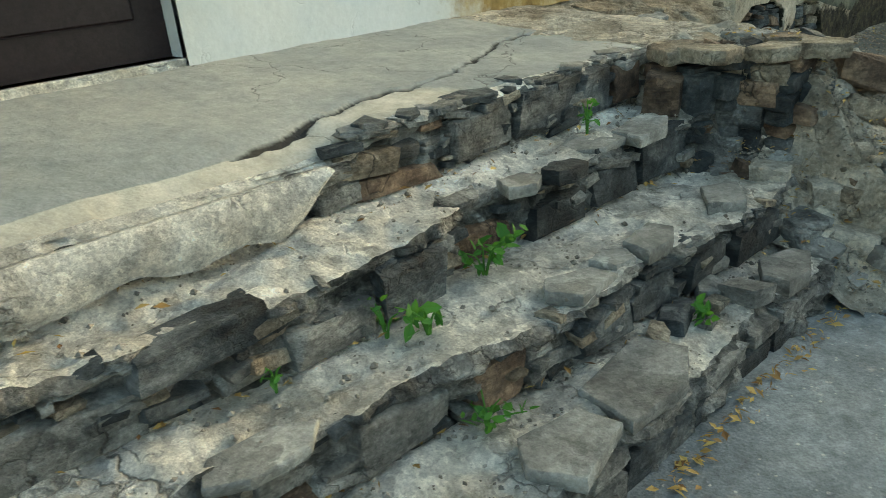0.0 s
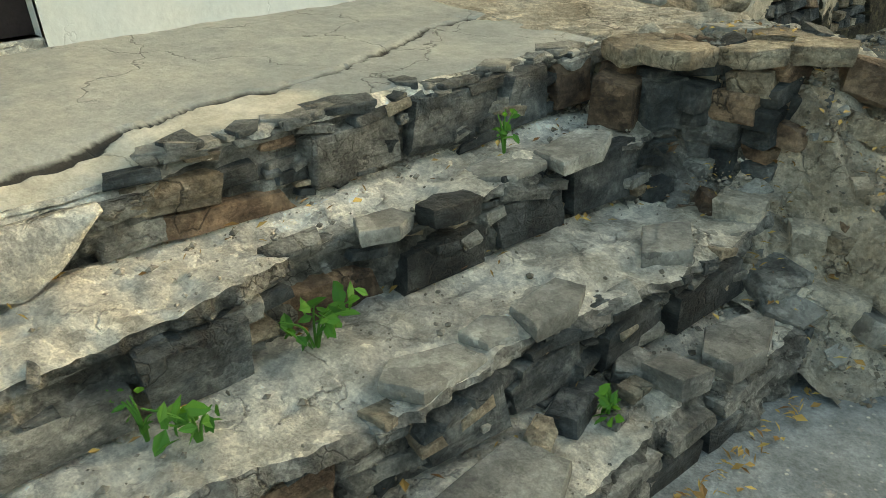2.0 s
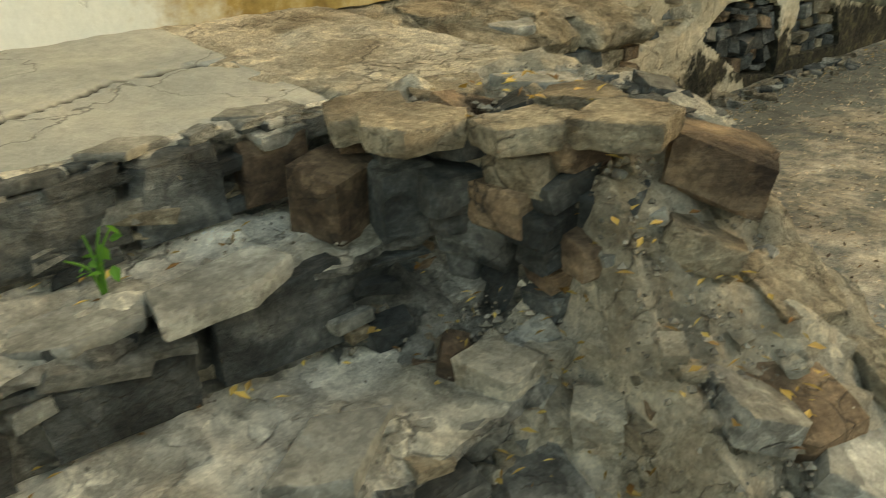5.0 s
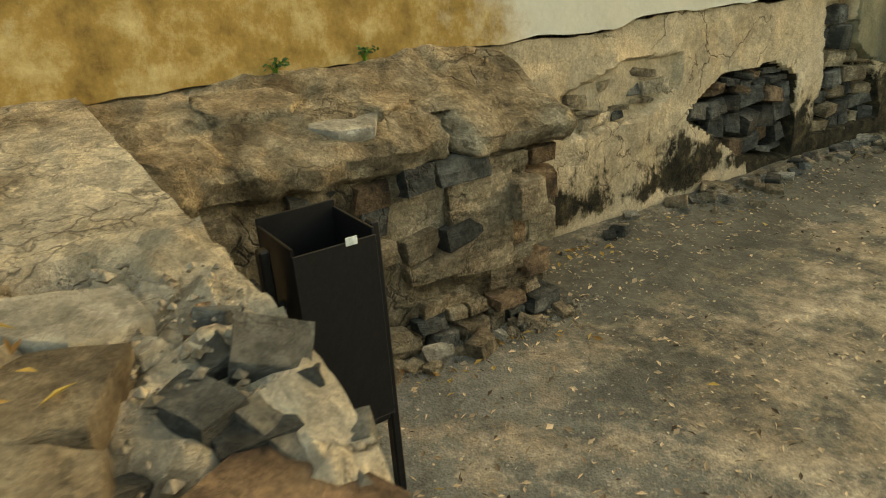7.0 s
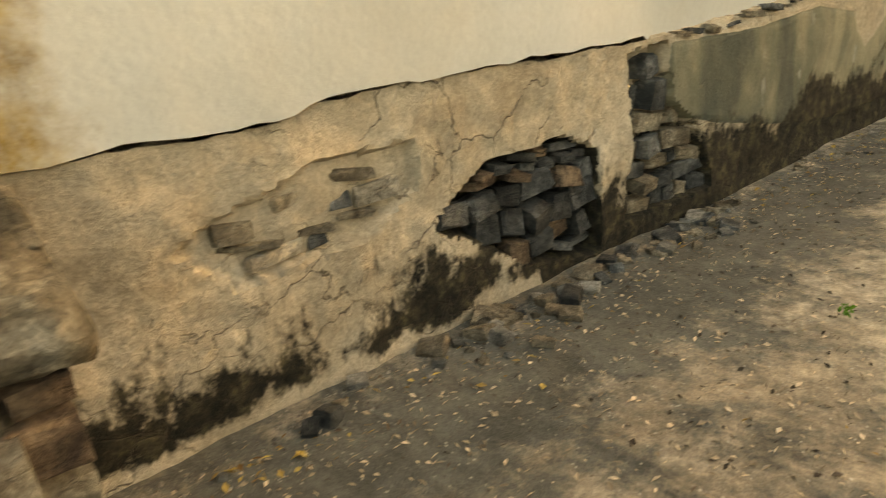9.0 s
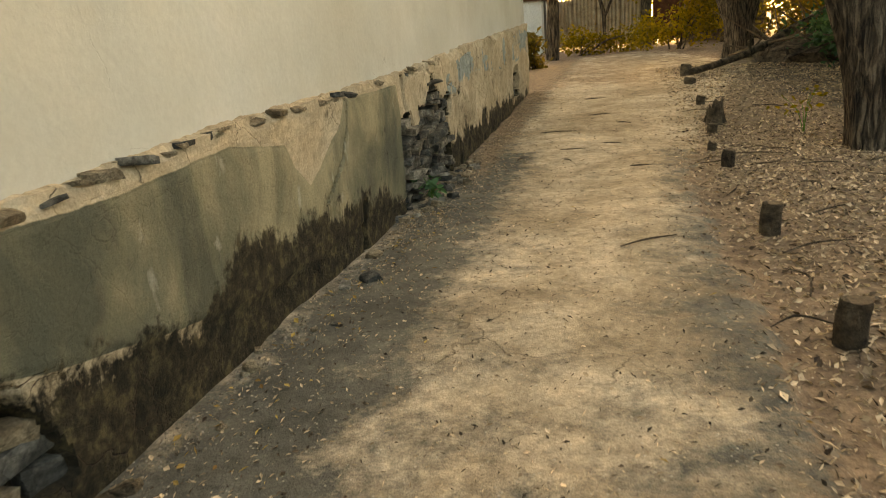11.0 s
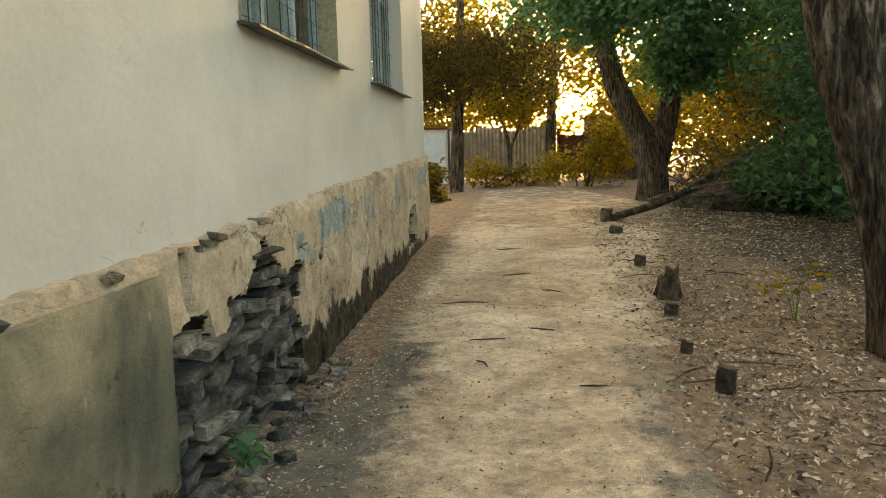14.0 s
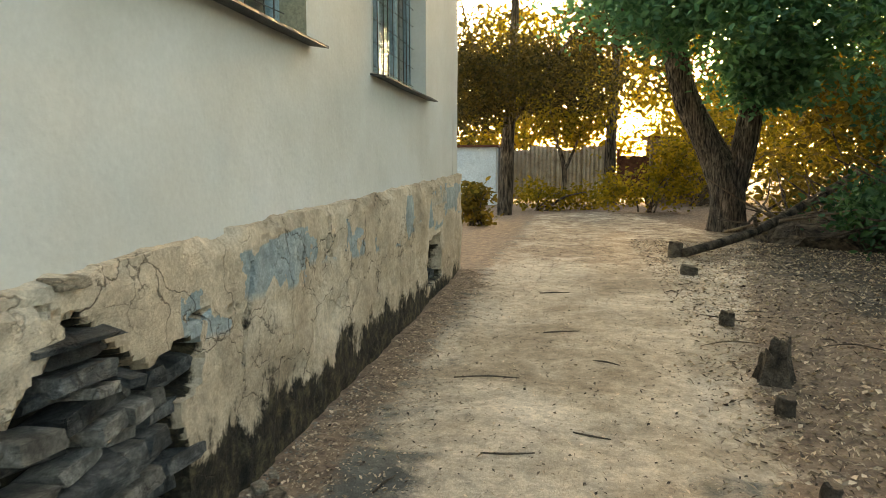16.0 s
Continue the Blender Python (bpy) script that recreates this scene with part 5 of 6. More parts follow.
# ---- trees ----
def limb(points, radii, segments=10, ridge=0.0, seed=0.0):
    """A tapering tube through points, ridged like bark."""
    verts, faces = [], []
    pts = [Vector(p) for p in points]
    fine, rad = [], []
    for i in range(len(pts) - 1):
        a, b, c, d = pts[max(i - 1, 0)], pts[i], pts[i + 1], pts[min(i + 2, len(pts) - 1)]
        for k in range(8):
            t = k / 8
            fine.append(0.5 * ((2 * b) + (c - a) * t + (2 * a - 5 * b + 4 * c - d) * t * t + (3 * b - a - 3 * c + d) * t ** 3))
            rad.append(radii[i] + (radii[i + 1] - radii[i]) * t)
    fine.append(pts[-1]), rad.append(radii[-1])
    for i, p in enumerate(fine):
        way = (fine[min(i + 1, len(fine) - 1)] - fine[max(i - 1, 0)]).normalized()
        side = way.cross(Vector((0.3, 1, 0.1))).normalized()
        up = side.cross(way)
        for k in range(segments):
            a = math.tau * k / segments
            r = rad[i] * (1 + ridge * noise.noise(Vector((k * 1.7 + seed, i * 0.12, seed))) + 0.1 * noise.noise(Vector((math.cos(a) + seed, math.sin(a), i * 0.2))))
            verts.append(p + (side * math.cos(a) + up * math.sin(a)) * r)
    for i in range(len(fine) - 1):
        for k in range(segments):
            j = (k + 1) % segments
            faces.append((i * segments + k, i * segments + j, (i + 1) * segments + j, (i + 1) * segments + k))
    faces.append(list(range(segments))[::-1])
    faces.append([(len(fine) - 1) * segments + k for k in range(segments)])
    return verts, faces


LEAF_SHAPE = ((0, 0, 0), (0.28, 0.35, 0.05), (0.18, 0.75, 0.03), (0, 1.0, -0.05), (-0.18, 0.75, 0.03), (-0.28, 0.35, 0.05))


def leaves(name, spots, size, material, parent, rng, label="", droop=0.0):
    """Many small folded leaves at the given spots."""
    verts, faces = [], []
    for p in spots:
        s = size * rng.uniform(0.6, 1.3)
        m = pose(*p, rng.uniform(-70, 70) - droop, rng.uniform(-60, 60), rng.uniform(0, 360))
        k = len(verts)
        for x, y, z in LEAF_SHAPE:
            verts.append(m @ Vector((x * s, y * s, z * s)))
        faces += [(k, k + 1, k + 2, k + 3), (k, k + 3, k + 4, k + 5)]
    return mesh_from(name, verts, faces, material, parent, label)


def clumps(rng, boxes, count, per, spread=0.35):
    """Leaf spots in loose clumps within ellipsoids (centre, half size)."""
    out = []
    for _ in range(count):
        c, h = rng.choice(boxes)
        while True:
            u = Vector([rng.uniform(-1, 1) for _ in range(3)])
            if u.length < 1:
                break
        o = Vector(c) + Vector([u[i] * h[i] for i in range(3)])
        s = spread * rng.uniform(0.5, 1.3)
        for _ in range(per):
            out.append((o.x + rng.gauss(0, s), o.y + rng.gauss(0, s), o.z + rng.gauss(0, s * 0.55)))
    return out


def tree(x, y, label, trunk, branches, crown, count, per, size, leaf, spread=0.35, seed=1, segments=14, ridge=0.2):
    rng = random.Random(seed)
    ob = thing("tree", x, y, ground_z(x, y), label, "tree")
    v, f = limb([Vector(p) for p, r in trunk], [r for p, r in trunk], segments, ridge, seed)
    mesh_from("trunk", v, f, TRUNK_BARK, ob, smooth=True)
    for b in branches:
        v, f = limb([Vector(p) for p, r in b], [r for p, r in b], 8, 0.15, seed + 3)
        mesh_from("branch", v, f, TRUNK_BARK, ob, smooth=True)
    leaves("crown", clumps(rng, crown, count, per, spread), size, leaf, ob, rng)
    return ob


# the old forked tree beside the path
tree(4.45, 26.3, "old forked tree with rough bark and a wide green crown",
     [((0, 0, -0.2), 0.42), ((0, 0, 0.5), 0.34), ((-0.1, 0, 1.15), 0.34), ((-0.5, 0, 1.95), 0.28), ((-0.95, 0, 2.9), 0.25), ((-1.35, -0.2, 4.2), 0.22), ((-2.4, -0.8, 6.2), 0.14)],
     [[((0.08, 0, 0.9), 0.28), ((0.32, 0, 2.0), 0.24), ((0.6, 0.2, 4.0), 0.2), ((0.9, 0.3, 6.5), 0.12)],
      [((-1.2, 0, 3.7), 0.14), ((-2.2, -0.8, 4.3), 0.09), ((-3.2, -1.6, 4.6), 0.04)],
      [((0.6, 0.2, 3.8), 0.12), ((1.8, -0.8, 4.8), 0.08), ((3.2, -1.8, 5.2), 0.03)]],
     [((-1.4, -1.6, 4.3), (1.5, 1.4, 0.8)), ((0.2, -2.6, 4.4), (1.8, 1.6, 1.1)), ((2.0, -3.0, 3.9), (2.2, 1.8, 1.3)), ((0.0, 0.0, 6.4), (4.8, 3.4, 1.6)), ((4.2, -3.4, 3.6), (2.2, 2.2, 1.5)), ((0.6, -0.8, 3.3), (0.7, 0.5, 0.8))],
     620, 56, 0.15, LEAF_GREEN, 0.42, 11, 22, 0.16)
# the near tree beside the path; its widest crown clump is unseen, added for shade
tree(3.94, 13.75, "near tree with deeply furrowed grey-brown bark beside the path",
     [((0.04, 0, -0.2), 0.34), ((-0.06, 0, 0.4), 0.275), ((-0.33, 0, 1.4), 0.255), ((-0.68, 0, 2.6), 0.24), ((-1.0, 0, 3.8), 0.22), ((-1.5, 0, 6.0), 0.16)],
     [[((-0.95, 0, 3.6), 0.09), ((0.2, -0.5, 4.4), 0.06), ((1.4, -0.9, 4.8), 0.03)]],
     [((0.6, 1.0, 5.0), (2.0, 1.6, 1.0)), ((-0.5, 1.5, 5.6), (1.6, 1.5, 1.0)), ((1.8, 3.8, 5.8), (2.8, 3.2, 1.2)), ((0.4, 0.4, 3.6), (1.0, 0.8, 0.5))],
     300, 40, 0.15, LEAF_GREEN, 0.3, 12, 26, 0.3)
# trees along the fence
tree(-0.6, 31.0, "leafy tree with drooping twigs beside the house corner",
     [((0, 0, -0.2), 0.22), ((0.1, 0, 2.0), 0.18), ((0.2, 0, 4.0), 0.14), ((0.3, 0, 7.0), 0.08)],
     [[((0.1, 0, 2.4), 0.08), ((1.4, -0.6, 4.2), 0.05), ((2.6, -1.0, 5.6), 0.02)], [((0.1, 0, 3.0), 0.07), ((-0.8, -0.4, 4.6), 0.04), ((-1.2, -0.6, 6.0), 0.02)]],
     [((0.3, -0.5, 4.6), (2.2, 1.6, 2.2)), ((0.2, 0.0, 7.0), (3.4, 2.0, 1.6)), ((-0.6, -1.0, 3.2), (1.2, 1.0, 1.2)), ((0.3, -1.0, 3.6), (1.2, 1.0, 1.0)), ((1.9, -0.5, 3.9), (1.4, 1.0, 1.2)), ((-1.0, -2.0, 3.8), (0.9, 0.9, 1.8)), ((3.0, -0.5, 5.6), (1.4, 1.0, 1.2))],
     560, 60, 0.09, LEAF_UMBER, 0.3, 13)
tree(2.55, 37.0, "slender tree before the fence with small yellowing leaves",
     [((0, 0, -0.2), 0.24), ((0, 0, 2.0), 0.2), ((0.1, 0, 4.5), 0.16), ((0.2, 0, 8.0), 0.08)],
     [[((0, 0, 2.6), 0.08), ((-1.2, 0, 4.4), 0.05), ((-2.0, 0, 5.6), 0.02)]],
     [((0.2, 0, 6.0), (2.2, 1.6, 1.8)), ((-0.8, 0, 4.3), (1.6, 1.2, 0.9))], 170, 40, 0.12, LEAF_OLIVE, 0.45, 14)
tree(0.9, 35.0, "small crooked tree with golden backlit leaves",
     [((0, 0, -0.2), 0.1), ((0.1, 0, 1.2), 0.085), ((-0.2, 0, 2.4), 0.06), ((-0.5, 0, 3.6), 0.03)],
     [[((0.08, 0, 1.2), 0.06), ((0.5, 0, 2.2), 0.04), ((0.9, 0, 3.4), 0.02)]],
     [((0, 0, 3.4), (1.6, 1.2, 1.3))], 170, 36, 0.14, LEAF_GOLD, 0.35, 15, 8)


def bush(x, y, label, parts_of, count, per, size, leaf, spread, seed, name="bush", stems=7):
    rng = random.Random(seed)
    ob = thing(name, x, y, ground_z(x, y), label, "bush")
    for _ in range(stems):
        c, h = rng.choice(parts_of)
        tip = Vector(c) + Vector((rng.uniform(-1, 1) * h[0], rng.uniform(-1, 1) * h[1], h[2] * 0.6))
        v, f = limb([(rng.uniform(-0.2, 0.2), rng.uniform(-0.2, 0.2), -0.1), tip * 0.5 + Vector((0, 0, 0.1)), tip], [0.03, 0.02, 0.006], 6)
        mesh_from("stem", v, f, BARK, ob, smooth=True)
    leaves("leaves", clumps(rng, parts_of, count, per, spread), size, leaf, ob, rng)
    return ob


bush(6.55, 20.0, "dense dark green bush overhanging the path's edge", [((0, 0, 0.9), (1.7, 2.2, 0.9)), ((-0.3, 2.6, 0.6), (0.8, 1.4, 0.6)), ((0.2, 0.5, 2.2), (1.8, 2.4, 1.0)), ((0.4, 1.0, 3.6), (2.0, 2.6, 1.0))], 420, 44, 0.12, LEAF_DARK, 0.32, 21)
bush(5.6, 16.6, "dark green bush beside the near tree", [((0.2, 0, 0.8), (0.9, 1.4, 0.8)), ((0.6, 0.2, 2.0), (1.0, 1.4, 0.8))], 120, 40, 0.13, LEAF_DARK, 0.26, 22)
bush(7.6, 27.5, "shadowed green thicket under the old tree", [((0, 0, 1.0), (2.6, 2.0, 1.1)), ((0.5, 0.5, 2.8), (3.0, 2.0, 1.0))], 260, 40, 0.16, LEAF_OLIVE, 0.4, 23)
bush(3.3, 31.6, "low golden bush in backlight before the fence", [((0, 0, 0.7), (1.5, 0.8, 0.6)), ((0.8, 0.3, 1.4), (0.7, 0.6, 0.7))], 80, 36, 0.14, LEAF_GOLD, 0.25, 24)
bush(0.2, 33.5, "low yellow-green bush at the fence's foot", [((0, 0, 0.5), (0.9, 0.6, 0.45)), ((1.4, 0.4, 0.4), (0.7, 0.5, 0.35))], 50, 36, 0.13, LEAF_GOLD, 0.2, 25)
bush(5.6, 38.0, "tall golden backlit shrub behind the old tree", [((0, 0, 2.2), (1.6, 1.0, 2.0)), ((3.4, 0, 2.6), (2.0, 1.0, 1.6)), ((7, 0, 2.6), (2.0, 1.0, 1.8))], 190, 36, 0.16, LEAF_GOLD, 0.4, 26)
bush(8.6, 33.0, "golden shrub shining between the trees", [((0, 0, 2.0), (2.6, 1.2, 1.2)), ((2.5, 0, 2.6), (2.0, 1.0, 1.2))], 110, 36, 0.15, LEAF_GOLD, 0.4, 28)
bush(-0.9, 27.0, "tuft of tall grass beside the house corner", [((0, 0, 0.5), (0.4, 0.5, 0.5))], 26, 30, 0.16, LEAF_OLIVE, 0.14, 27)


def far_trees():
    """Woods behind the fence, far off: loose crowns with gaps, golden where the sun comes through."""
    rng = random.Random(31)
    spots = clumps(rng, [((-9, 55, 5), (6, 3, 5)), ((13, 56, 5), (7, 3, 4)), ((22, 46, 5), (6, 5, 4.5)), ((15, 34, 4.0), (4, 5, 3.6)), ((-3, 57, 6), (4, 3, 5)), ((6, 60, 9), (8, 3, 3.5)), ((11, 30, 5), (3, 4, 3))], 800, 40, 0.8)
    ob = leaves("far_trees", spots, 0.4, LEAF_UMBER, None, rng)
    tagged(ob, "distant dark trees behind the yard", "trees", kind="stuff")
    spots = clumps(rng, [((-1, 46, 4.0), (4, 2, 3.0)), ((6, 48, 3.4), (5, 2, 2.4)), ((1, 47, 7.5), (6, 2, 2.0)), ((10, 44, 3.6), (4, 2, 2.6))], 420, 40, 0.5)
    ob = leaves("backlit_trees", spots, 0.28, LEAF_GOLD, None, rng)
    tagged(ob, "golden backlit foliage behind the fence", "trees", kind="stuff")


far_trees()


# ---- fence and far things ----
def corrugated_fence():
    ob = thing("corrugated_fence", -1.4, 39.5, 0.15, "weathered corrugated sheet fence between posts", "fence")
    for k in range(4):
        us, vs = steps_of(0, 0.98, 0.02), [0.05, 0.8, 1.6 + 0.12 * (k % 2)]
        verts, faces = grid(us, vs, lambda u, v: (k + u, 0.03 * math.sin(u * 40), v * 1.25))
        n = len(verts)
        verts += [(x, y + 0.006, z) for x, y, z in verts]
        faces += [tuple(n + i for i in f[::-1]) for f in faces]
        mesh_from("sheet", verts, faces, FENCE_SHEET, ob, smooth=True)
    for k in range(5):
        box("post", k - 0.05, k + 0.03, 0.05, 0.13, -0.2, 2.2, WOOD, ob)
    for z in (0.5, 1.7):
        box("rail", 0, 4, 0.04, 0.08, z, z + 0.07, WOOD, ob)


def rusty_gate():
    ob = thing("rusty_gate", 3.0, 39.3, 0.15, "rusty brown sheet-metal yard gate", "gate")
    box("gate_leaf", 0, 1.0, 0, 0.03, 0.15, 1.75, RUST, ob)
    for x in (-0.1, 1.0):
        box("gate_post", x, x + 0.1, -0.03, 0.07, -0.2, 2.0, RUST, ob)
    for z in (0.3, 1.0, 1.6):
        box("gate_rail", 0, 1.0, -0.025, 0.0, z, z + 0.05, RUST, ob)
    shed = thing("shed", 4.2, 39.6, 0.15, "brown plank shed behind the old tree", "shed")
    for k in range(16):
        box("plank", k * 0.2, k * 0.2 + 0.19, 0, 0.03, -0.1, 2.35 + 0.03 * (k % 3), WOOD, shed)
    box("roof", -0.15, 3.4, -0.2, 2.2, 2.42, 2.5, RUST, shed)
    box("wall", 0, 3.2, 0.04, 2.0, -0.1, 2.4, WOOD, shed)


def pale_house():
    ob = thing("pale_outbuilding", -5.15, 37.5, 0.1, "pale blue outbuilding beyond the house corner", "outbuilding")
    box("wall", 0, 3.6, 0, 3.0, -0.2, 2.1, PALE_PAINT, ob)
    box("roof", -0.2, 3.7, -0.15, 3.2, 2.1, 2.18, RUST, ob)
    box("drainpipe", 3.7, 3.78, -0.1, -0.02, -0.1, 2.08, SILL_METAL, ob)


corrugated_fence()
rusty_gate()
pale_house()


def yard_walls():
    """Plain walls that close the yard behind and beside the walker."""
    box("wall_yard", 12.0, 12.3, -14, 30, -0.2, 2.4, FENCE_SHEET)["kind"] = "structure"
    box("wall_back", -3.0, 12.0, -14.3, -14.0, -0.2, 2.4, FENCE_SHEET)["kind"] = "structure"


yard_walls()


# ---- stubs, stump, log, brush ----
def stub(x, y, r, h, label, tilt=0.0):
    ob = thing("tree_stub", x, y, ground_z(x, y), label, "stump", "cut stubs along the path")
    v, f = limb([(0, 0, -0.08), (0, 0, h * 0.5), (tilt, 0, h)], [r * 1.08, r, r * 0.97], 14, 0.12, x)
    wood = mesh_from("stub_wood", v, f, BARK, ob, smooth=True, crisp=50)
    bm = bmesh.new()
    bmesh.ops.create_circle(bm, cap_ends=True, segments=14, radius=r * 0.86, matrix=pose(tilt, 0, h + 0.004))
    part("cut_face", bm, WOOD, wood, "weathered grey cut face")


for x, y, r, h, name in ((2.50, 13.0, 0.055, 0.14, "short round cut trunk standing in dry litter"), (2.47, 10.9, 0.06, 0.19, "short round cut trunk standing in dry litter"), (2.47, 9.25, 0.06, 0.19, "short round cut trunk standing in dry litter"), (2.58, 14.9, 0.055, 0.1, "low cut stub beside the old stump"), (2.65, 16.9, 0.06, 0.11, "low cut stub in the litter"), (2.73, 19.5, 0.1, 0.1, "low cut stub in the litter"), (2.80, 21.3, 0.1, 0.22, "cut post at the foot of the fallen log"), (2.45, 13.75, 0.04, 0.08, "small broken stub in the litter")):
    stub(x, y, r, h, name, 0.01)


def old_stump():
    ob = thing("old_stump", 2.67, 15.5, ground_z(2.67, 15.5), "split weathered tree stump with a jagged top", "stump")
    rng = random.Random(3)
    verts, faces = [], []
    n = 18
    for k in range(5):
        for i in range(n):
            a = math.tau * i / n
            r = (0.15, 0.115, 0.095, 0.085, 0.08)[k] * (1 + 0.16 * math.sin(a * 5 + 1) + 0.05 * rng.uniform(-1, 1))
            z = (-0.06, 0.02, 0.09, 0.15, 0.19)[k] + (0.10 * max(0.0, math.cos(a - 0.3)) + rng.uniform(-0.04, 0.04) if k == 4 else 0)
            verts.append((r * math.cos(a), r * math.sin(a), z))
    for k in range(4):
        faces += [(k * n + i, k * n + (i + 1) % n, (k + 1) * n + (i + 1) % n, (k + 1) * n + i) for i in range(n)]
    verts.append((0, 0, 0.14))
    faces += [(4 * n + i, 4 * n + (i + 1) % n, 5 * n) for i in range(n)]
    mesh_from("stump_wood", verts, faces, BARK, ob)


old_stump()


def fallen_log():
    ob = thing("fallen_log", 2.9, 21.2, 0.1, "fallen grey branch propped on a heap of brush", "log")
    v, f = limb([(0, 0, 0.08), (1.2, 1.1, 0.32), (2.3, 2.2, 0.75), (3.3, 3.2, 1.2)], [0.065, 0.075, 0.07, 0.055], 10, 0.2)
    mesh_from("log", v, f, BARK, ob, smooth=True)
    v, f = limb([(1.2, 1.1, 0.35), (1.15, 1.0, 0.55)], [0.04, 0.025], 6)
    mesh_from("knot", v, f, BARK, ob)
    ob = thing("brush_heap", 6.2, 24.0, 0.1, "heap of torn roots, dead twigs and brush", "brush heap")
    rng = random.Random(8)
    core = bmesh.new()
    bmesh.ops.create_icosphere(core, subdivisions=3, radius=1.0)
    for v in core.verts:
        v.co = Vector((v.co.x * 1.6, v.co.y * 1.6, v.co.z * 0.7)) * (1 + 0.35 * fbm(v.co.x * 2, v.co.y * 2, v.co.z * 2))
    part("earth", core, BARK, ob)
    for _ in range(90):
        a = Vector((rng.gauss(0, 0.9), rng.gauss(0, 0.9), rng.uniform(0.0, 0.6)))
        b = a + Vector((rng.gauss(0, 0.8), rng.gauss(0, 0.8), rng.uniform(-0.1, 0.9)))
        v, f = limb([a, (a + b) / 2 + Vector((rng.gauss(0, 0.12), rng.gauss(0, 0.12), 0)), b], [0.03, 0.018, 0.008], 5)
        mesh_from("twig", v, f, BARK if rng.random() < 0.7 else WOOD, ob)


fallen_log()


# ---- small plants on the steps ----
def plant(x, y, z, size, count, leaf, label, tall=1.0, seed=1, name="small_plant", blade=0.36):
    rng = random.Random(seed)
    ob = thing(name, x, y, z, label, "plant")
    spots = []
    for _ in range(4):
        tip = (rng.gauss(0, size * 0.35), rng.gauss(0, size * 0.35), size * tall * rng.uniform(0.6, 1.0))
        v, f = limb([(0, 0, -0.02), (tip[0] * 0.3, tip[1] * 0.3, tip[2] * 0.6), tip], [0.004, 0.003, 0.0015], 5)
        mesh_from("stem", v, f, LEAF_FRESH, ob)
        spots += [(tip[0] * k + rng.gauss(0, size * 0.12), tip[1] * k + rng.gauss(0, size * 0.12), tip[2] * k) for k in [rng.uniform(0.35, 1.05) for _ in range(count // 4)]]
    leaves("leaves", spots, size * blade, leaf, ob, rng)


plant(1.50, 1.35, 0.46, 0.13, 36, LEAF_FRESH, "leafy green weed growing from a riser's joint", 1.1, 41)
plant(1.60, 1.04, 0.45, 0.12, 26, LEAF_FRESH, "bright green seedling on a stone step", 0.9, 42)
plant(1.52, 0.97, 0.45, 0.08, 14, LEAF_FRESH, "round-leaved seedling on a stone step", 1.4, 43)
plant(1.78, 1.04, 0.25, 0.11, 24, LEAF_FRESH, "green weed at the foot of a step", 0.9, 44)
plant(1.92, 1.83, 0.24, 0.10, 24, LEAF_FRESH, "green weed between loose stones", 0.9, 45)
plant(1.50, 0.66, 0.46, 0.06, 14, LEAF_FRESH, "tiny weed in a crack of the steps", 0.8, 46)
plant(1.20, 0.12, 0.66, 0.09, 18, LEAF_FRESH, "green weed under the broken plaster", 0.8, 47)
plant(1.30, 2.12, 0.66, 0.09, 12, LEAF_FRESH, "thin weed on a step beside the stone face", 1.4, 48)
plant(0.14, 11.72, 0.0, 0.22, 44, LEAF_GREEN, "broad-leaved green weed at the foot of the plinth", 0.9, 49)
plant(0.03, 3.95, 0.93, 0.08, 60, LEAF_DARK, "dark tuft of moss in the joint of wall and ledge", 0.6, 52, blade=0.2)
plant(0.03, 4.28, 0.93, 0.08, 60, LEAF_DARK, "dark tuft of moss in the joint of wall and ledge", 0.6, 53, blade=0.2)
plant(1.02, 7.05, 0.0, 0.07, 14, LEAF_FRESH, "small green weed in the dirt path", 0.5, 50)
plant(3.45, 14.6, -0.05, 0.55, 34, LEAF_GOLD, "yellow-green sapling at the foot of the near tree", 0.9, 51, blade=0.13)


# ---- fallen leaves, litter, twigs, grit ----
def scatter(name, label, category, spots, size, material, seed, flat=25):
    rng = random.Random(seed)
    verts, faces = [], []
    for x, y, z in spots:
        s = size * rng.uniform(0.5, 1.5)
        m = pose(x, y, z + 0.004, rng.uniform(-flat, flat), rng.uniform(-flat, flat), rng.uniform(0, 360))
        wide = rng.choice((rng.uniform(0.12, 0.3), rng.uniform(0.4, 1.0)))
        k = len(verts)
        verts += [m @ Vector((a * s * wide, b * s, c * s)) for a, b, c in ((0, -0.5, 0.0), (0.35, 0, 0.12), (0, 0.5, 0.05), (-0.35, 0, 0.12))]
        faces += [(k, k + 1, k + 2), (k, k + 2, k + 3)]
    ob = mesh_from(name, verts, faces, material)
    return tagged(ob, label, category, kind="stuff")


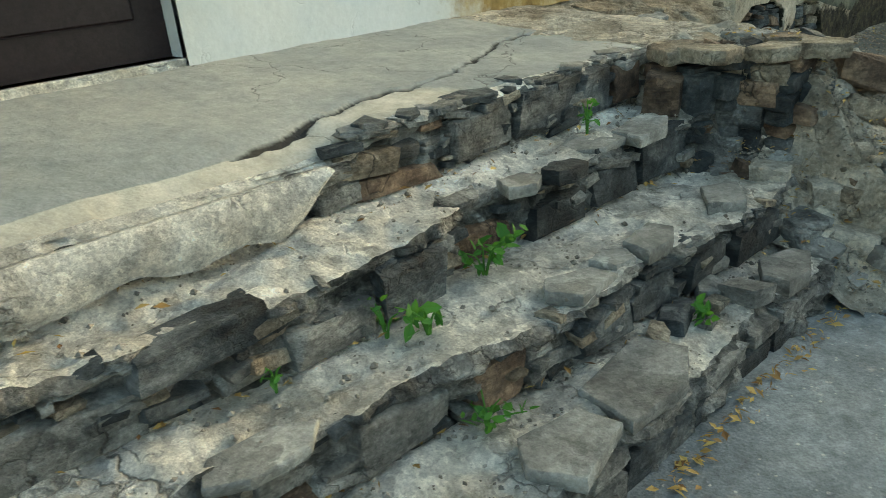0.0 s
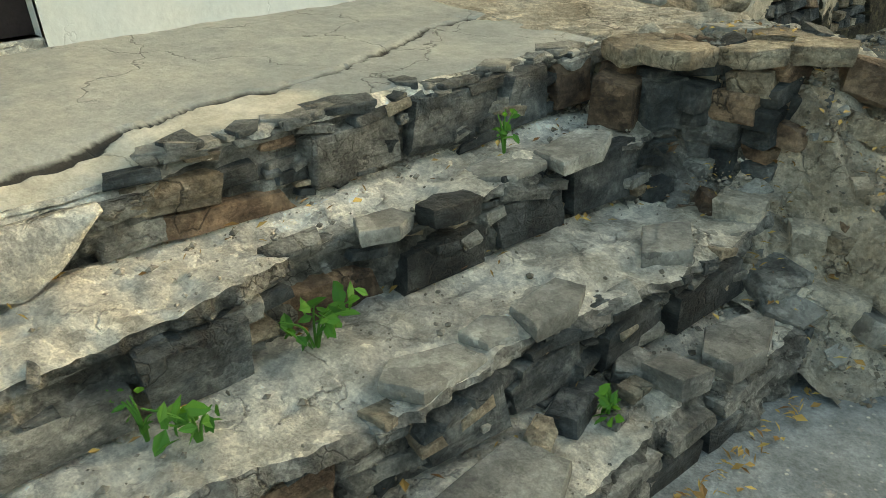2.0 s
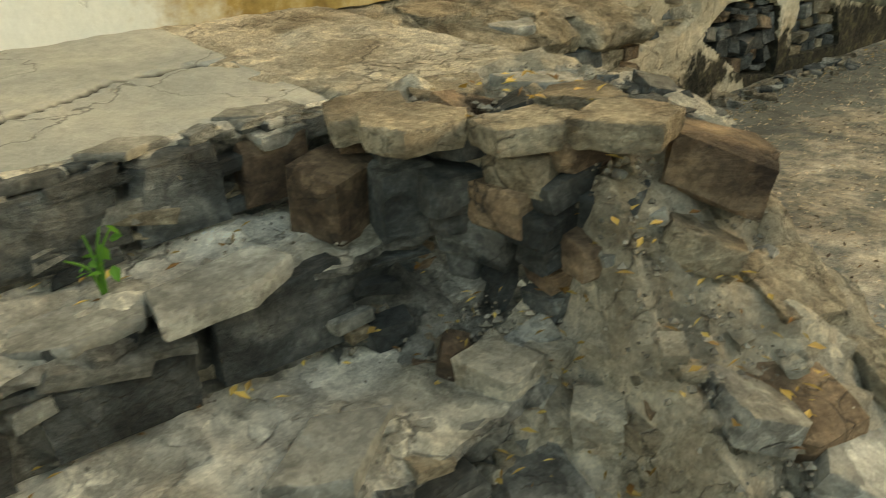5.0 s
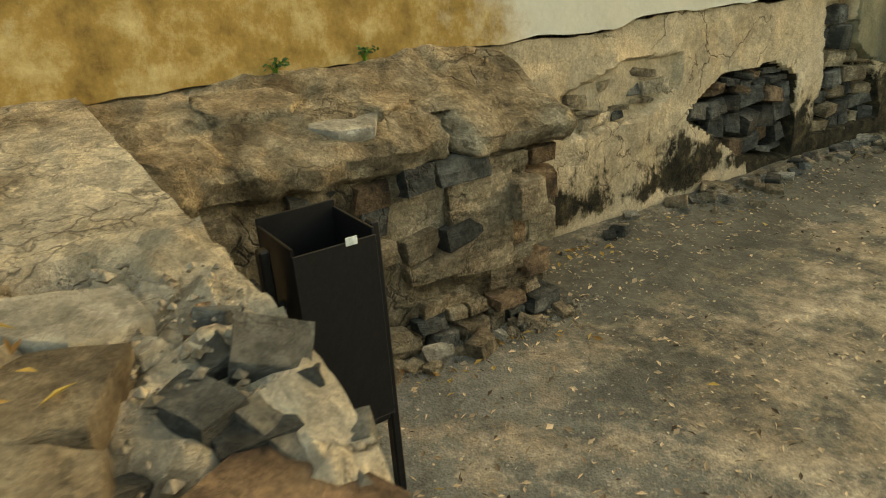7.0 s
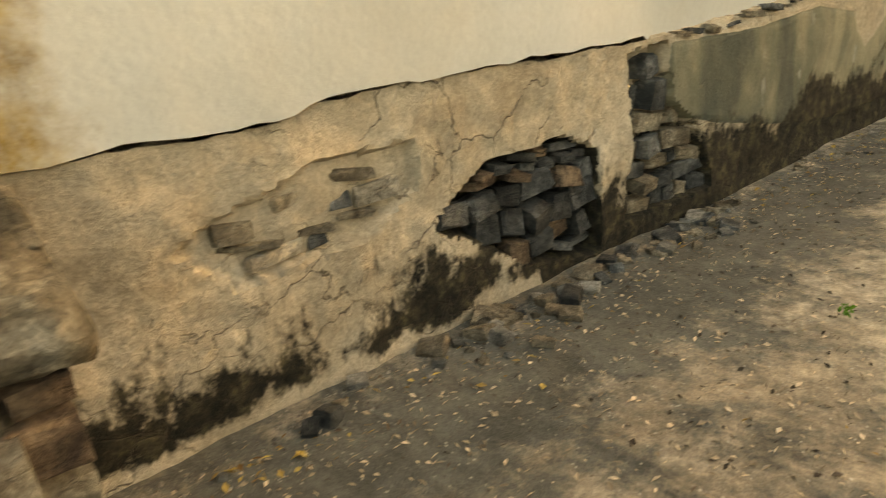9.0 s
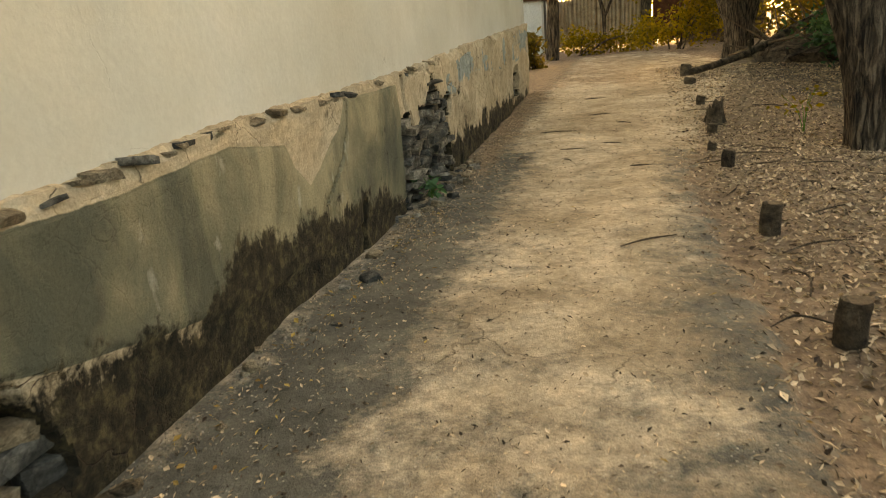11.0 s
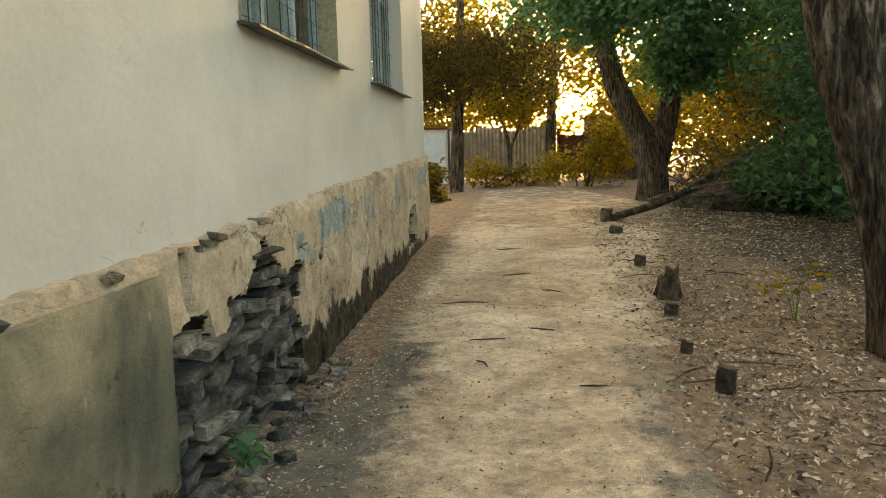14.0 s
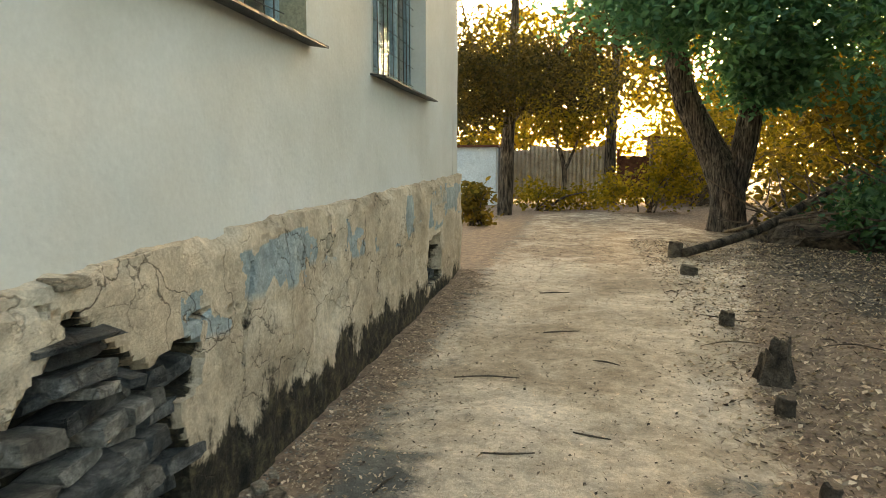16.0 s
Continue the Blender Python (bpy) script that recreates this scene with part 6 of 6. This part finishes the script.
def litter_and_leaves():
    rng = random.Random(77)
    spots = []
    while len(spots) < 66000:
        y = 6.0 + 18 * rng.random() ** 1.5
        x = rng.uniform(2.05, 6.0) if y < 16 else rng.uniform(2.3, 8)
        if rng.random() < clamp((x - 2.05) / 0.5):
            spots.append((x, y, ground_z(x, y)))
    scatter("leaf_litter", "dry brown leaf litter and bark chips beside the path", "litter", spots, 0.040, LITTER, 78, 50)
    spots = []
    for _ in range(8000):
        y = rng.uniform(4.8, 19.3) if rng.random() < 0.3 else rng.uniform(10.5, 19.3)
        x = 0.06 + abs(rng.gauss(0, 0.26))
        spots.append((x, y, ground_z(x, y)))
    for _ in range(15000):
        y, x = 3.6 + 22 * rng.random() ** 1.3, rng.uniform(0.2, 3.0)
        spots.append((x, y, ground_z(x, y)))
    scatter("path_litter", "dry crumbs and leaf bits strewn on the path", "litter", spots, 0.022, LITTER, 79)
    spots = []
    for _ in range(9000):
        y, x = 6 + 18 * rng.random() ** 1.2, abs(rng.gauss(0, 1.3)) + 0.1
        x = x if rng.random() < 0.4 else rng.uniform(1.8, 4.5)
        spots.append((x, y, ground_z(x, y)))
    scatter("bark_crumbs", "dark bark crumbs and broken twigs on the ground", "litter", spots, 0.02, BARK, 81, 40)
    spots = []
    for _ in range(300):
        y = rng.uniform(-0.2, 2.5)
        t = rng.choice((0, 1, 2, 3))
        prof = steps_profile(y)
        x, z = ((prof[7][0] + rng.uniform(0.02, 0.2), 0.66), (prof[12][0] + abs(rng.gauss(0.03, 0.04)), 0.455), (prof[17][0] + abs(rng.gauss(0.03, 0.04)), 0.25), (2.08 + abs(rng.gauss(0, 0.04)), ground_z(2.1, y) + 0.004))[t]
        spots.append((x, y, z + 0.006))
    for _ in range(200):
        y = rng.uniform(0.6, 2.7)
        x = 2.08 + abs(rng.gauss(0, 0.03))
        spots.append((x, y, ground_z(x, y) + 0.004))
    for _ in range(220):
        x, y = rng.uniform(1.4, 2.2), rng.uniform(2.5, 3.1)
        spots.append((x, y, wing_z(x, y) + 0.05))
    for _ in range(150):
        y, x = rng.uniform(3.7, 5.2), 0.55 + abs(rng.gauss(0, 0.09))
        spots.append((x if y < 4.7 else x - 0.4, y, ground_z(x, y) + 0.006))
    for _ in range(240):
        y, x = rng.uniform(5.0, 11.5), 0.1 + abs(rng.gauss(0.1, 0.12))
        spots.append((x, y, ground_z(x, y) + 0.006))
    for _ in range(70):
        y, x = rng.uniform(3.6, 14), rng.uniform(0.4, 2.3)
        spots.append((x, y, ground_z(x, y) + 0.006))
    scatter("fallen_leaves", "small yellow and orange fallen leaves", "leaves", spots, 0.028, LEAF_FALLEN, 80)


litter_and_leaves()


def twig(x, y, length, turn, seed):
    rng = random.Random(seed)
    ob = thing("twig", x, y, ground_z(x, y) + 0.008, "thin dark twig lying on the dirt path", "twig", "twigs on the path")
    v, f = limb([(-length / 2, 0, 0), (0, rng.uniform(-0.03, 0.03), 0.004), (length / 2, 0, 0.0)], [0.004, 0.007, 0.003], 6)
    mesh_from("stick", v, f, BARK, ob)
    ob.rotation_euler = (0, 0, radians(turn))


for i, (x, y, length, turn) in enumerate(((1.08, 13.45, 0.16, -60), (1.1, 14.0, 0.26, 10), (0.85, 15.2, 0.42, 8), (1.5, 14.3, 0.2, -20), (1.75, 12.95, 0.16, 5), (1.62, 15.6, 0.2, -30), (1.75, 10.6, 0.4, 35), (1.3, 16.5, 0.3, 20), (2.4, 12.0, 0.35, 70), (2.9, 11.4, 0.4, 40), (0.6, 13.6, 0.2, 75), (1.2, 18.0, 0.3, 15))):
    twig(x, y, length, turn, i)


def dead_sticks():
    """Thin dry sticks strewn over the litter beside the path."""
    rng = random.Random(123)
    for k in range(46):
        x, y = rng.uniform(2.2, 4.6), rng.uniform(8.5, 19.0)
        length = rng.uniform(0.12, 0.5)
        ob = thing("stick", x, y, ground_z(x, y) + 0.015, "thin dry stick lying in the leaf litter", "stick", "sticks in the litter")
        bend = rng.uniform(-0.06, 0.06)
        v, f = limb([(-length / 2, 0, 0), (0, bend, rng.uniform(0.0, 0.03)), (length / 2, 0, 0.0)], [0.004, 0.006, 0.002], 5)
        mesh_from("stick_wood", v, f, BARK if rng.random() < 0.6 else WOOD, ob)
        ob.rotation_euler = (0, 0, rng.uniform(0, math.tau))


dead_sticks()


# ---- grit ----
def grit():
    """Crumbs of mortar and stone on the treads, the wing and along the walls."""
    rng = random.Random(91)
    spots = []
    for _ in range(1100):
        y = rng.uniform(-0.4, 2.6)
        prof = steps_profile(y)
        a, b = rng.choice(((7, 9), (12, 14), (17, 19), (17, 19)))
        t = rng.random() ** 1.6
        spots.append((prof[a][0] + (prof[b][0] - prof[a][0]) * t, y, prof[a][1] + (prof[b][1] - prof[a][1]) * t + 0.004))
    for _ in range(2200):
        x, y = rng.uniform(1.25, 2.35), rng.uniform(2.5, 3.33)
        spots.append((x, y, wing_z(x, y) + 0.008))
    for _ in range(2600):
        y, x = rng.uniform(4.7, 15.0), 0.04 + abs(rng.gauss(0, 0.12))
        spots.append((x, y, ground_z(x, y)))
    for _ in range(900):
        y, x = rng.uniform(3.45, 4.9), 0.52 + abs(rng.gauss(0, 0.06))
        spots.append((x, y, ground_z(x, y)))
    verts, faces = [], []
    for p in spots:
        s = 0.003 + 0.010 * rng.random() ** 3
        k = len(verts)
        verts += [(p[0] + a * s * rng.uniform(0.6, 1.4), p[1] + b * s * rng.uniform(0.6, 1.4), p[2] + c * s) for a, b, c in ((1, 0, 0), (0, 1, 0), (-1, 0, 0), (0, -1, 0), (0, 0, 0.8), (0, 0, -0.8))]
        faces += [(k + a, k + b, k + c) for a, b, c in ((0, 1, 4), (1, 2, 4), (2, 3, 4), (3, 0, 4), (1, 0, 5), (2, 1, 5), (3, 2, 5), (0, 3, 5))]
    tagged(mesh_from("grit", verts, faces, GRIT), "loose crumbs of mortar and stone", "grit", kind="stuff")


grit()
